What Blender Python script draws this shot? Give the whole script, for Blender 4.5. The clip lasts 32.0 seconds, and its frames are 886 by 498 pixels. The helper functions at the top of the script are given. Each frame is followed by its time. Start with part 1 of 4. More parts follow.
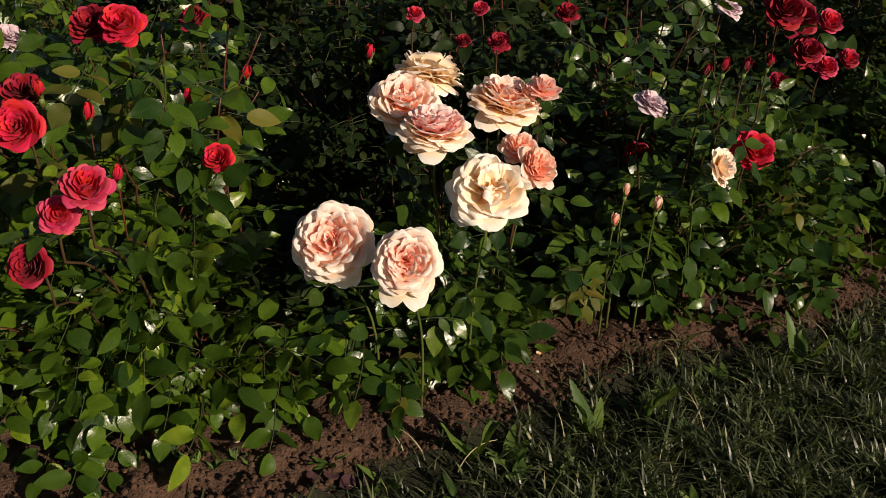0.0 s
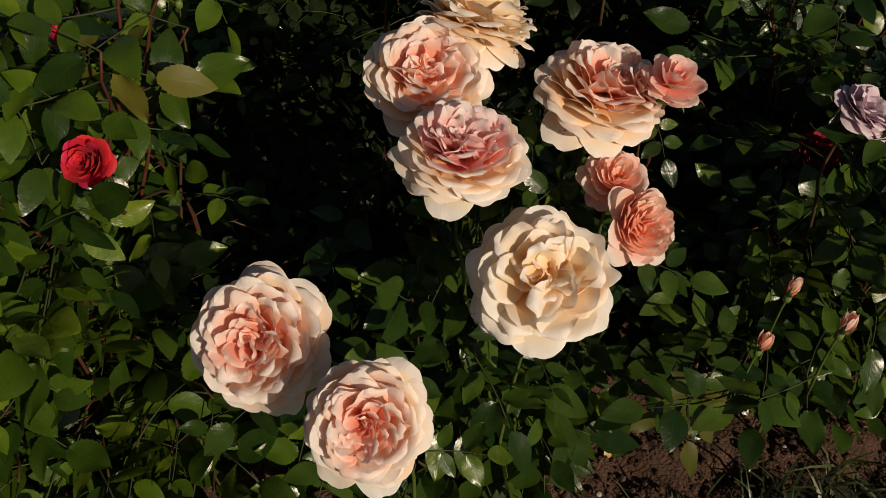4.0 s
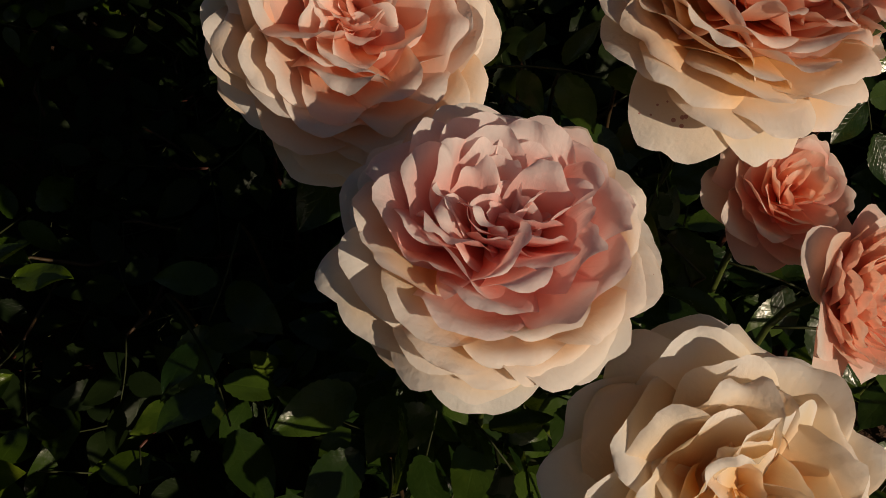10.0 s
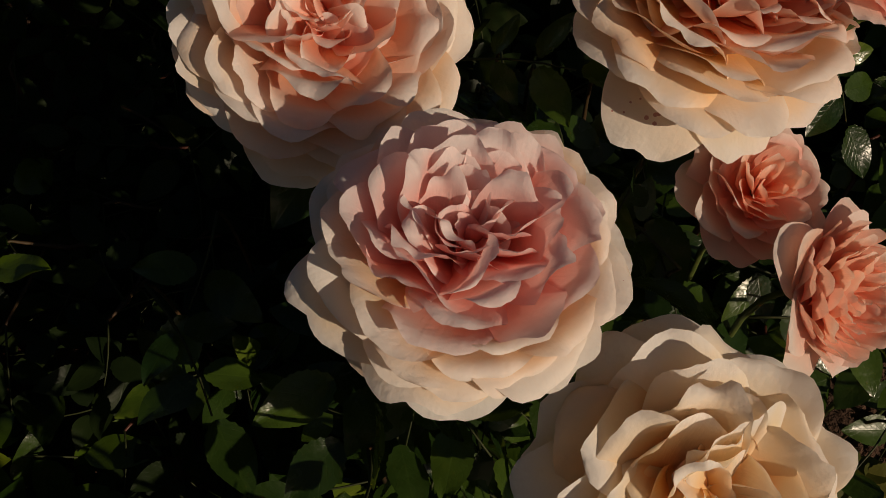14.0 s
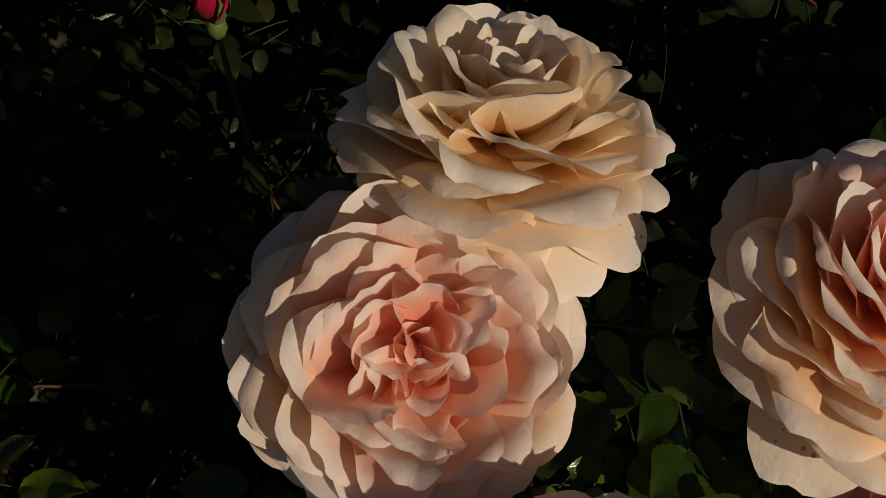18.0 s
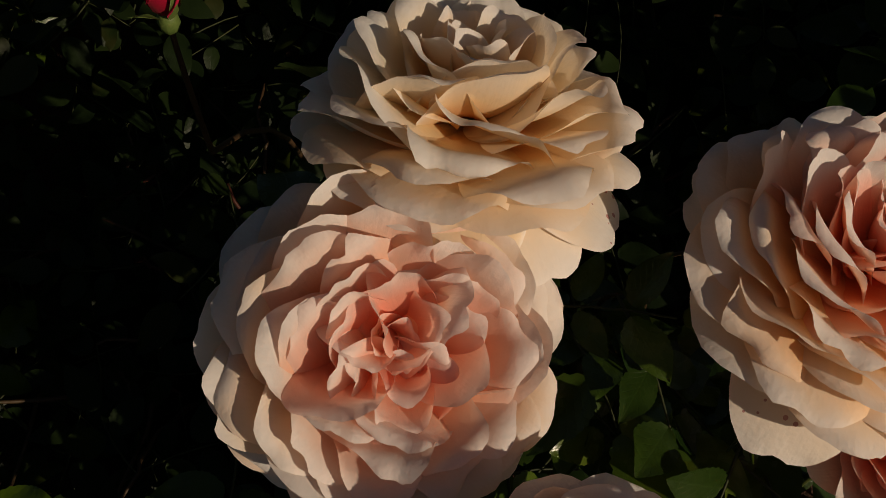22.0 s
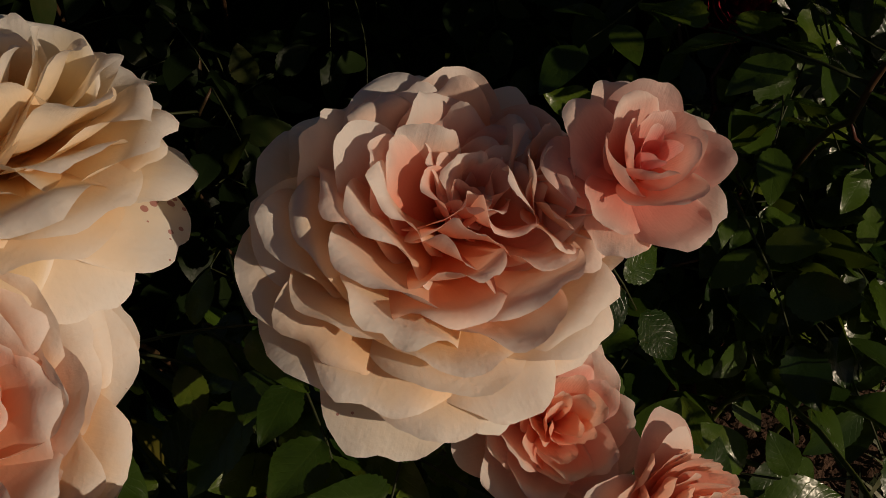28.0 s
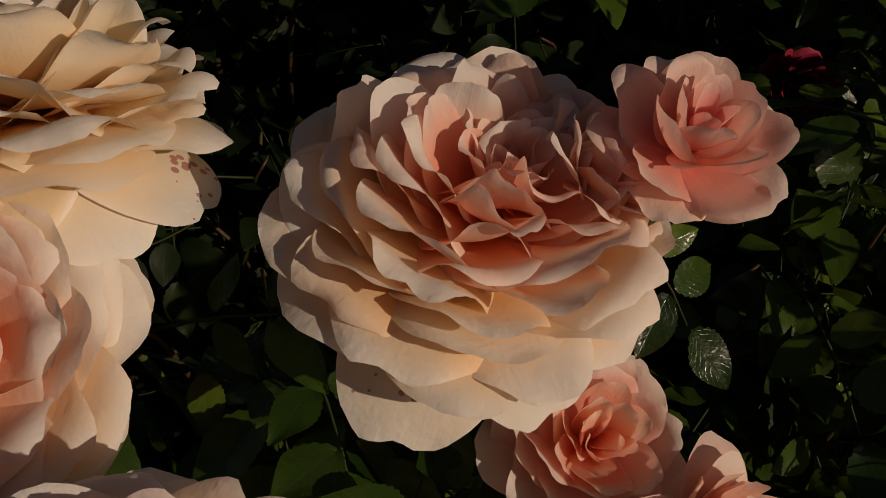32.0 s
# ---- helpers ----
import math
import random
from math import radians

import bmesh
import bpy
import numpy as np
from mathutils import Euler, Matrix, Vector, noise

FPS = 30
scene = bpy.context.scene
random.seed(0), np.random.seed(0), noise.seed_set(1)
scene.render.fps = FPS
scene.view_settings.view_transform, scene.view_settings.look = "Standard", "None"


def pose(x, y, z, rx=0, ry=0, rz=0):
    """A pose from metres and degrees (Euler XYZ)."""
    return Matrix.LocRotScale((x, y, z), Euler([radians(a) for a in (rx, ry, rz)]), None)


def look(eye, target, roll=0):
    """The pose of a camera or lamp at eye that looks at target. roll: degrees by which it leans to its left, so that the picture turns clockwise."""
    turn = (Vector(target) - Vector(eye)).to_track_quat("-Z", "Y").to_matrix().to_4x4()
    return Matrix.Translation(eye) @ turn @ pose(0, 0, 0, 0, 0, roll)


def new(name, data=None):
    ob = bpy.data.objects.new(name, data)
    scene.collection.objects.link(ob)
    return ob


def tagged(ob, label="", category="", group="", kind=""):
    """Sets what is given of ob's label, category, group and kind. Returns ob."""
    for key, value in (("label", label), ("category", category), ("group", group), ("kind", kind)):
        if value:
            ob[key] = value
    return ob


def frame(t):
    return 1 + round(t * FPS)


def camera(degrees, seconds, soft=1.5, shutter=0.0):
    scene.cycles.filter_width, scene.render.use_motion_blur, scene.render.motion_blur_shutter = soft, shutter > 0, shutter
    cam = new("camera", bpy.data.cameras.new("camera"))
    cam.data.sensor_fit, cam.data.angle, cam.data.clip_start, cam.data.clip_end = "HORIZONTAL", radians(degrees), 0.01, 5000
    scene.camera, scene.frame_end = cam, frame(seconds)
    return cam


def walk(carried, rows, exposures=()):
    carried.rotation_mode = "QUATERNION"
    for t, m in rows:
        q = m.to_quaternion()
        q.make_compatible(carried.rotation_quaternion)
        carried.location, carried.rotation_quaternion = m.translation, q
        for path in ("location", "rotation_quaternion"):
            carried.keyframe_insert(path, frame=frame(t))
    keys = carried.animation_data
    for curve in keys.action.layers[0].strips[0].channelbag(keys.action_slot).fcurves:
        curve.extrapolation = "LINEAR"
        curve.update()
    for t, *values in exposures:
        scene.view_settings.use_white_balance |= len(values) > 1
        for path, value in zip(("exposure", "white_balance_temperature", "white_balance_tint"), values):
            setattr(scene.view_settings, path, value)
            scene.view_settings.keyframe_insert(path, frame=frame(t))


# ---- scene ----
cam = camera(51.9, 32.0, soft=0.85)
METRES, EYE, TILT, LEAN, TURN = 1.7, 0.87, -28.0, 0.0, 0.0
ROWS = [
    (0.0, 0.0, 0.0, 0.0, -0.0, 0.0, -0.0),
    (0.5, -0.0027, 0.047, 0.0161, 0.29, -1.19, -0.26),
    (1.0, -0.0004, 0.1101, 0.0436, 0.63, -3.16, -0.67),
    (1.5, 0.002, 0.154, 0.0715, 1.09, -4.32, -1.5),
    (2.0, -0.0006, 0.1842, 0.0882, 1.34, -5.91, -1.77),
    (2.5, 0.0008, 0.2291, 0.1094, 2.65, -7.23, -2.05),
    (3.0, 0.0122, 0.2721, 0.1267, 3.81, -9.32, -3.38),
    (3.5, 0.026, 0.302, 0.1362, 6.8, -11.32, -4.61),
    (4.0, 0.0344, 0.3318, 0.1449, 7.55, -12.86, -5.72),
    (4.5, 0.016, 0.3684, 0.1585, 3.78, -13.74, -4.52),
    (6.5, -0.0384, 0.4962, 0.1792, -9.93, -19.09, 3.43),
    (7.0, -0.0334, 0.5194, 0.1796, -8.03, -20.3, 1.59),
    (7.5, -0.0277, 0.5462, 0.1774, -6.42, -22.39, 0.34),
    (8.0, -0.0099, 0.5683, 0.1775, -2.47, -23.82, 2.19),
    (8.5, -0.0213, 0.5868, 0.1773, -3.75, -24.72, 1.72),
    (9.0, -0.0303, 0.5922, 0.1764, -4.87, -25.34, 0.74),
    (9.5, -0.0234, 0.588, 0.1658, -2.93, -23.33, 1.14),
    (10.0, -0.0214, 0.587, 0.163, -2.52, -23.64, 1.04),
    (10.5, -0.0238, 0.5886, 0.1701, -4.03, -25.29, 1.17),
    (11.0, -0.0212, 0.589, 0.1733, -3.71, -26.56, 1.79),
    (11.5, -0.019, 0.5894, 0.172, -3.21, -26.15, 1.84),
    (12.0, -0.0143, 0.5886, 0.1695, -2.06, -25.44, 1.95),
    (12.5, -0.0179, 0.5867, 0.1686, -2.55, -25.36, 1.58),
    (13.0, -0.018, 0.5883, 0.1706, -3.3, -26.06, 1.45),
    (13.5, -0.0192, 0.5905, 0.1706, -3.56, -26.29, 1.26),
    (15.5, -0.0034, 0.5837, 0.1868, -0.46, -26.43, 0.33),
    (16.0, -0.0023, 0.5844, 0.2102, 0.8, -27.03, -1.0),
    (16.5, -0.0039, 0.6007, 0.2227, 1.87, -26.55, -1.26),
    (17.0, -0.0115, 0.6231, 0.2296, 0.66, -27.29, 0.59),
    (17.5, -0.021, 0.6408, 0.2262, -1.18, -28.4, 1.37),
    (18.0, -0.029, 0.6565, 0.223, -3.15, -29.43, 3.11),
    (18.5, -0.0338, 0.6651, 0.2206, -4.37, -30.09, 3.46),
    (19.0, -0.0365, 0.668, 0.2191, -5.61, -30.55, 3.98),
    (19.5, -0.0372, 0.6681, 0.2187, -6.31, -31.04, 4.02),
    (20.0, -0.0361, 0.6675, 0.219, -6.63, -31.11, 4.25),
    (20.5, -0.0364, 0.6638, 0.219, -6.75, -30.74, 4.21),
    (21.0, -0.0368, 0.6603, 0.2196, -6.94, -30.56, 4.13),
    (21.5, -0.0346, 0.659, 0.2203, -6.91, -30.24, 4.25),
    (22.0, -0.0312, 0.6589, 0.2211, -6.82, -30.19, 4.46),
    (22.5, -0.0236, 0.6586, 0.2233, -7.39, -30.15, 4.44),
    (23.0, -0.0091, 0.6564, 0.2211, -10.4, -29.88, 6.33),
    (23.5, 0.0005, 0.6553, 0.2205, -12.79, -29.55, 8.28),
    (24.0, 0.0081, 0.6544, 0.2179, -14.73, -29.39, 9.97),
    (24.5, 0.0128, 0.6545, 0.2152, -15.73, -29.39, 10.81),
    (25.0, 0.0185, 0.6555, 0.2137, -15.9, -29.46, 10.95),
    (25.5, 0.0241, 0.6548, 0.2118, -16.57, -29.48, 12.0),
    (26.0, 0.0263, 0.6561, 0.2092, -16.22, -29.65, 11.92),
    (26.5, 0.03, 0.658, 0.2065, -16.09, -30.04, 11.67),
    (28.5, 0.0333, 0.6559, 0.2034, -15.54, -30.45, 11.22),
    (29.0, 0.0315, 0.6533, 0.2004, -15.27, -28.75, 11.2),
    (29.5, 0.0311, 0.6497, 0.1932, -13.89, -27.07, 10.95),
    (30.0, 0.0291, 0.6448, 0.1854, -11.88, -24.81, 10.13),
    (30.5, 0.0303, 0.6417, 0.1792, -10.75, -23.0, 9.31),
    (31.0, 0.0319, 0.645, 0.1751, -9.91, -20.9, 8.98),
    (31.5, 0.0309, 0.6509, 0.1736, -10.2, -19.88, 9.07),
    (32.0, 0.0303, 0.6538, 0.1737, -10.78, -19.77, 9.46),
]
EXPOSURES = [(0, 0.38, 6450, 9), (2, 0.06, 6400, 9), (4, -0.24, 6450, 9), (7, -0.44, 6650, 10), (9, -0.62, 6750, 11), (12, -0.76, 6800, 12), (16, -0.80, 6850, 13), (19, -0.80, 6750, 11), (25, -0.98, 6850, 12), (32, -1.06, 6900, 13)]
walk(cam, [(t, pose(0, 0, EYE, TILT, LEAN, TURN) @ pose(METRES * x, METRES * y, METRES * z, 90 + pitch, roll, yaw)) for t, x, y, z, yaw, pitch, roll in ROWS], EXPOSURES)

# ---- world and sun ----
SUN_DIR = Vector((0.64, -0.65, 0.37)).normalized()      # towards the sun
SUN_EL = math.asin(SUN_DIR.z)
SUN_AZ = math.atan2(SUN_DIR.x, SUN_DIR.y)
world = bpy.data.worlds.new("world")
world.use_nodes = True
scene.world = world
wn = world.node_tree
sky = wn.nodes.new("ShaderNodeTexSky")
sky.sky_type = "NISHITA"
sky.sun_disc = False
sky.sun_elevation = SUN_EL
sky.sun_rotation = SUN_AZ
wn.links.new(sky.outputs[0], wn.nodes["Background"].inputs[0])
wn.nodes["Background"].inputs[1].default_value = 0.030
sun_data = bpy.data.lights.new("sun", "SUN")
sun_data.energy = 4.5
sun_data.angle = radians(0.55)
sun_data.color = (1.0, 0.82, 0.62)
sun = new("sun", sun_data)
sun.matrix_world = look(SUN_DIR * 20, (0, 0, 0))


# ---- materials ----
def base_material(name):
    m = bpy.data.materials.new(name)
    m.use_nodes = True
    nt = m.node_tree
    return m, nt, nt.nodes["Principled BSDF"], nt.nodes["Material Output"]


def nd(nt, kind, **values):
    n = nt.nodes.new(kind)
    for key, v in values.items():
        if key in n.inputs:
            n.inputs[key].default_value = v
    return n


def ramp(nt, stops, fac=None, interp="LINEAR"):
    r = nt.nodes.new("ShaderNodeValToRGB")
    r.color_ramp.interpolation = interp
    el = r.color_ramp.elements
    while len(el) < len(stops):
        el.new(0.5)
    for e, (p, c) in zip(el, stops):
        e.position, e.color = p, (*c, 1)
    if fac is not None:
        nt.links.new(fac, r.inputs[0])
    return r


def op(nt, kind, a, b=None, clamp=False):
    n = nt.nodes.new("ShaderNodeMath")
    n.operation, n.use_clamp = kind, clamp
    for i, v in enumerate((a, b)):
        if v is None:
            continue
        if isinstance(v, (int, float)):
            n.inputs[i].default_value = v
        else:
            nt.links.new(v, n.inputs[i])
    return n.outputs[0]


def mixc(nt, fac, a, b, blend="MIX"):
    n = nt.nodes.new("ShaderNodeMix")
    n.data_type, n.blend_type = "RGBA", blend
    for i, v in ((0, fac), (6, a), (7, b)):
        if isinstance(v, (int, float)):
            n.inputs[i].default_value = v
        elif isinstance(v, tuple):
            n.inputs[i].default_value = (*v, 1)
        else:
            nt.links.new(v, n.inputs[i])
    return n.outputs[2]


def petal_material(name, base, middle, rim, glow, through_share=0.3, speckle=0.0, hue=0.02):
    """Petal: colour runs from the claw to the rim, with fine radiating veins; part of the light passes through."""
    m, nt, bsdf, out = base_material(name)
    uv = nt.nodes.new("ShaderNodeUVMap")
    sep = nd(nt, "ShaderNodeSeparateXYZ")
    nt.links.new(uv.outputs[0], sep.inputs[0])
    u, v = sep.outputs[0], sep.outputs[1]
    geo = nt.nodes.new("ShaderNodeTexCoord")
    info = nt.nodes.new("ShaderNodeObjectInfo")
    big = nd(nt, "ShaderNodeTexNoise", Scale=55.0, Detail=3.0)
    nt.links.new(geo.outputs["Object"], big.inputs["Vector"])
    shift = op(nt, "MULTIPLY", op(nt, "SUBTRACT", big.outputs[0], 0.5), 0.35)
    shift = op(nt, "ADD", shift, op(nt, "MULTIPLY", op(nt, "SUBTRACT", info.outputs["Random"], 0.5), 0.22))
    # the last stop paints the bright line of light scattered in thin rims
    col = ramp(nt, [(0.10, base), (0.52, middle), (0.80, tuple(0.35 * a + 0.65 * b for a, b in zip(middle, rim))), (0.90, rim), (0.96, tuple(c + 0.4 * (1 - c) * min(rim) for c in rim))],
               op(nt, "ADD", v, shift)).outputs[0]
    hsv = nd(nt, "ShaderNodeHueSaturation")
    nt.links.new(op(nt, "ADD", 0.5 - hue / 2, op(nt, "MULTIPLY", info.outputs["Random"], hue)), hsv.inputs["Hue"])
    nt.links.new(col, hsv.inputs["Color"])
    col = hsv.outputs[0]
    vein_uv = nd(nt, "ShaderNodeCombineXYZ")
    nt.links.new(op(nt, "MULTIPLY", u, 34.0), vein_uv.inputs[0])
    nt.links.new(op(nt, "MULTIPLY", v, 2.2), vein_uv.inputs[1])
    nt.links.new(op(nt, "MULTIPLY", info.outputs["Random"], 50.0), vein_uv.inputs[2])
    vein = nd(nt, "ShaderNodeTexNoise", Scale=1.0, Detail=3.0)
    nt.links.new(vein_uv.outputs[0], vein.inputs["Vector"])
    col = mixc(nt, op(nt, "MULTIPLY", op(nt, "SUBTRACT", vein.outputs[0], 0.5, True), 0.22), col, middle)
    if speckle:
        tan = nd(nt, "ShaderNodeTexNoise", Scale=120.0, Detail=3.0)
        nt.links.new(geo.outputs["Object"], tan.inputs["Vector"])
        worn = op(nt, "MULTIPLY", op(nt, "MULTIPLY", op(nt, "SUBTRACT", v, 0.955, True), 22.0, True), op(nt, "MULTIPLY", op(nt, "SUBTRACT", tan.outputs[0], 0.52, True), 5.0, True))
        col = mixc(nt, op(nt, "MULTIPLY", worn, 0.5), col, (0.52, 0.30, 0.17))
        sp = nd(nt, "ShaderNodeTexVoronoi", Scale=260.0)
        nt.links.new(geo.outputs["Object"], sp.inputs["Vector"])
        patch = nd(nt, "ShaderNodeTexNoise", Scale=28.0, Detail=2.0)
        nt.links.new(geo.outputs["Object"], patch.inputs["Vector"])
        dots = op(nt, "LESS_THAN", sp.outputs[0], op(nt, "MULTIPLY", op(nt, "SUBTRACT", patch.outputs[0], 0.56 if speckle < 1 else 0.40, True), speckle))
        col = mixc(nt, op(nt, "MULTIPLY", dots, 0.75), col, (0.42, 0.08, 0.09))
    nt.links.new(col, bsdf.inputs["Base Color"])
    bsdf.inputs["Roughness"].default_value = 0.62
    bsdf.inputs["Specular IOR Level"].default_value = 0.25
    bsdf.inputs["Sheen Weight"].default_value = 0.03
    bump = nd(nt, "ShaderNodeBump", Strength=0.5, Distance=0.0011)
    fine = nd(nt, "ShaderNodeTexNoise", Scale=420.0, Detail=3.0)
    nt.links.new(geo.outputs["Object"], fine.inputs["Vector"])
    crinkle = nd(nt, "ShaderNodeTexNoise", Scale=95.0, Detail=2.0)
    nt.links.new(geo.outputs["Object"], crinkle.inputs["Vector"])
    h = op(nt, "ADD", op(nt, "MULTIPLY", vein.outputs[0], 0.16), op(nt, "MULTIPLY", fine.outputs[0], 0.35))
    h = op(nt, "ADD", h, op(nt, "MULTIPLY", crinkle.outputs[0], 0.9))
    hem = nd(nt, "ShaderNodeTexNoise", Scale=210.0, Detail=2.0)
    nt.links.new(geo.outputs["Object"], hem.inputs["Vector"])
    h = op(nt, "ADD", h, op(nt, "MULTIPLY", hem.outputs[0], op(nt, "MULTIPLY", op(nt, "SUBTRACT", v, 0.78, True), 2.6)))
    nt.links.new(h, bump.inputs["Height"])
    nt.links.new(bump.outputs[0], bsdf.inputs["Normal"])
    tr = nd(nt, "ShaderNodeBsdfTranslucent")
    nt.links.new(mixc(nt, 0.45, col, glow), tr.inputs["Color"])
    nt.links.new(bump.outputs[0], tr.inputs["Normal"])
    mix = nd(nt, "ShaderNodeMixShader", Fac=through_share)
    nt.links.new(bsdf.outputs[0], mix.inputs[1])
    nt.links.new(tr.outputs[0], mix.inputs[2])
    nt.links.new(mix.outputs[0], out.inputs["Surface"])
    return m


def leaf_material(name, dark, light, young, gloss=0.24):
    m, nt, bsdf, out = base_material(name)
    uv = nt.nodes.new("ShaderNodeUVMap")
    sep = nd(nt, "ShaderNodeSeparateXYZ")
    nt.links.new(uv.outputs[0], sep.inputs[0])
    u, v = sep.outputs[0], sep.outputs[1]
    geo = nt.nodes.new("ShaderNodeNewGeometry")
    tex = nt.nodes.new("ShaderNodeTexCoord")
    info = nt.nodes.new("ShaderNodeObjectInfo")
    rnd = op(nt, "FRACT", op(nt, "ADD", geo.outputs["Random Per Island"], op(nt, "MULTIPLY", info.outputs["Random"], 7.0)))
    side = op(nt, "ABSOLUTE", op(nt, "SUBTRACT", u, 0.5))
    lateral = op(nt, "PINGPONG", op(nt, "SUBTRACT", op(nt, "MULTIPLY", v, 8.0), op(nt, "MULTIPLY", side, 5.0)), 0.5)
    rib = op(nt, "MULTIPLY", op(nt, "SUBTRACT", 0.035, side, True), 18.0)
    veins = op(nt, "MAXIMUM", rib, op(nt, "MULTIPLY", op(nt, "SUBTRACT", 0.09, lateral, True), 5.0))
    blot = nd(nt, "ShaderNodeTexNoise", Scale=70.0, Detail=4.0)
    nt.links.new(tex.outputs["Object"], blot.inputs["Vector"])
    tone = op(nt, "ADD", op(nt, "MULTIPLY", rnd, 0.85), op(nt, "MULTIPLY", op(nt, "SUBTRACT", blot.outputs[0], 0.40), 0.28))
    col = ramp(nt, [(0.0, dark), (0.55, tuple((a + b) / 2 for a, b in zip(dark, light))), (0.8, light), (1.0, young)], tone).outputs[0]
    col = mixc(nt, op(nt, "MULTIPLY", veins, 0.13), col, tuple(min(1, c * 1.7 + 0.01) for c in light))
    nt.links.new(col, bsdf.inputs["Base Color"])
    rough = op(nt, "ADD", gloss, op(nt, "MULTIPLY", blot.outputs[0], 0.22))
    nt.links.new(rough, bsdf.inputs["Roughness"])
    bsdf.inputs["Specular IOR Level"].default_value = 0.5 if gloss < 0.3 else 0.2
    bump = nd(nt, "ShaderNodeBump", Strength=0.6, Distance=0.0010)
    pucker = nd(nt, "ShaderNodeTexNoise", Scale=160.0, Detail=2.0)
    nt.links.new(tex.outputs["Object"], pucker.inputs["Vector"])
    nt.links.new(op(nt, "SUBTRACT", op(nt, "MULTIPLY", pucker.outputs[0], 0.8), op(nt, "MULTIPLY", veins, 0.16)), bump.inputs["Height"])
    nt.links.new(bump.outputs[0], bsdf.inputs["Normal"])
    tr = nd(nt, "ShaderNodeBsdfTranslucent")
    nt.links.new(mixc(nt, 0.5, col, (0.16, 0.22, 0.02)), tr.inputs["Color"])
    mix = nd(nt, "ShaderNodeMixShader", Fac=0.32)
    nt.links.new(bsdf.outputs[0], mix.inputs[1])
    nt.links.new(tr.outputs[0], mix.inputs[2])
    nt.links.new(mix.outputs[0], out.inputs["Surface"])
    return m


def plain_material(name, a, b, scale, rough, bump_mm, detail=4.0, third=None):
    """Two or three tones broken up by noise at two scales, with relief."""
    m, nt, bsdf, out = base_material(name)
    tex = nt.nodes.new("ShaderNodeTexCoord")
    info = nt.nodes.new("ShaderNodeNewGeometry")
    n1 = nd(nt, "ShaderNodeTexNoise", Scale=scale, Detail=detail)
    n2 = nd(nt, "ShaderNodeTexNoise", Scale=scale * 7.3, Detail=detail)
    for n in (n1, n2):
        nt.links.new(tex.outputs["Object"], n.inputs["Vector"])
    f = op(nt, "ADD", op(nt, "MULTIPLY", n1.outputs[0], 0.6), op(nt, "MULTIPLY", n2.outputs[0], 0.25))
    f = op(nt, "ADD", f, op(nt, "MULTIPLY", info.outputs["Random Per Island"], 0.15))
    stops = [(0.3, a), (0.62, b)] + ([(0.85, third)] if third else [])
    nt.links.new(ramp(nt, stops, f).outputs[0], bsdf.inputs["Base Color"])
    bsdf.inputs["Roughness"].default_value = rough
    bsdf.inputs["Specular IOR Level"].default_value = 0.3
    bump = nd(nt, "ShaderNodeBump", Strength=0.8, Distance=bump_mm / 1000)
    nt.links.new(op(nt, "ADD", n1.outputs[0], n2.outputs[0]), bump.inputs["Height"])
    nt.links.new(bump.outputs[0], bsdf.inputs["Normal"])
    return m


PETAL_OUTER = petal_material("petal_cream", (0.94, 0.40, 0.03), (0.95, 0.63, 0.27), (0.95, 0.89, 0.83), (1.0, 0.63, 0.28), 0.36, 0.24)
PETAL_SPECKLED = petal_material("petal_speckled", (0.94, 0.55, 0.18), (0.94, 0.77, 0.56), (0.94, 0.88, 0.81), (1.0, 0.70, 0.44), 0.28, 1.7)
PETAL_MID = petal_material("petal_blush", (0.94, 0.35, 0.11), (0.95, 0.57, 0.36), (0.95, 0.88, 0.83), (1.0, 0.53, 0.30), 0.40)
PETAL_INNER = petal_material("petal_peach", (0.95, 0.29, 0.14), (0.96, 0.51, 0.36), (0.96, 0.87, 0.81), (1.0, 0.48, 0.29), 0.44)
# pink heart petals, with the mauve of skylit shade mixed into the colour
PETAL_SHADED_PINK = petal_material("petal_shaded_pink", (0.92, 0.22, 0.16), (0.94, 0.46, 0.40), (0.95, 0.85, 0.84), (1.0, 0.43, 0.33), 0.42)
PETAL_IVORY = petal_material("petal_ivory", (0.94, 0.47, 0.09), (0.95, 0.76, 0.47), (0.95, 0.91, 0.85), (1.0, 0.72, 0.40), 0.36, 0.24)
PETAL_APRICOT = petal_material("petal_apricot", (0.95, 0.36, 0.19), (0.96, 0.54, 0.39), (0.96, 0.76, 0.64), (1.0, 0.48, 0.30), 0.50)
PETAL_ROSE = petal_material("petal_rose_pink", (0.94, 0.36, 0.24), (0.95, 0.57, 0.47), (0.95, 0.80, 0.73), (1.0, 0.49, 0.36), 0.42)
PETAL_DEEP = petal_material("petal_deep_rose", (0.85, 0.18, 0.17), (0.89, 0.35, 0.32), (0.92, 0.63, 0.57), (1.0, 0.37, 0.31), 0.42)
PETAL_RED = petal_material("petal_red", (0.36, 0.004, 0.014), (0.52, 0.009, 0.032), (0.66, 0.024, 0.060), (0.85, 0.02, 0.05), 0.30)
# own colour of the deep red roses, and painted shade on some red ones
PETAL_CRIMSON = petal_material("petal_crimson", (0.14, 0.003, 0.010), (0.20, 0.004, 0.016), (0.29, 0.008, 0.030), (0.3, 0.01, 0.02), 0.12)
PETAL_PINK = petal_material("petal_hot_pink", (0.38, 0.010, 0.040), (0.48, 0.020, 0.070), (0.55, 0.055, 0.12), (0.8, 0.05, 0.10), 0.25)
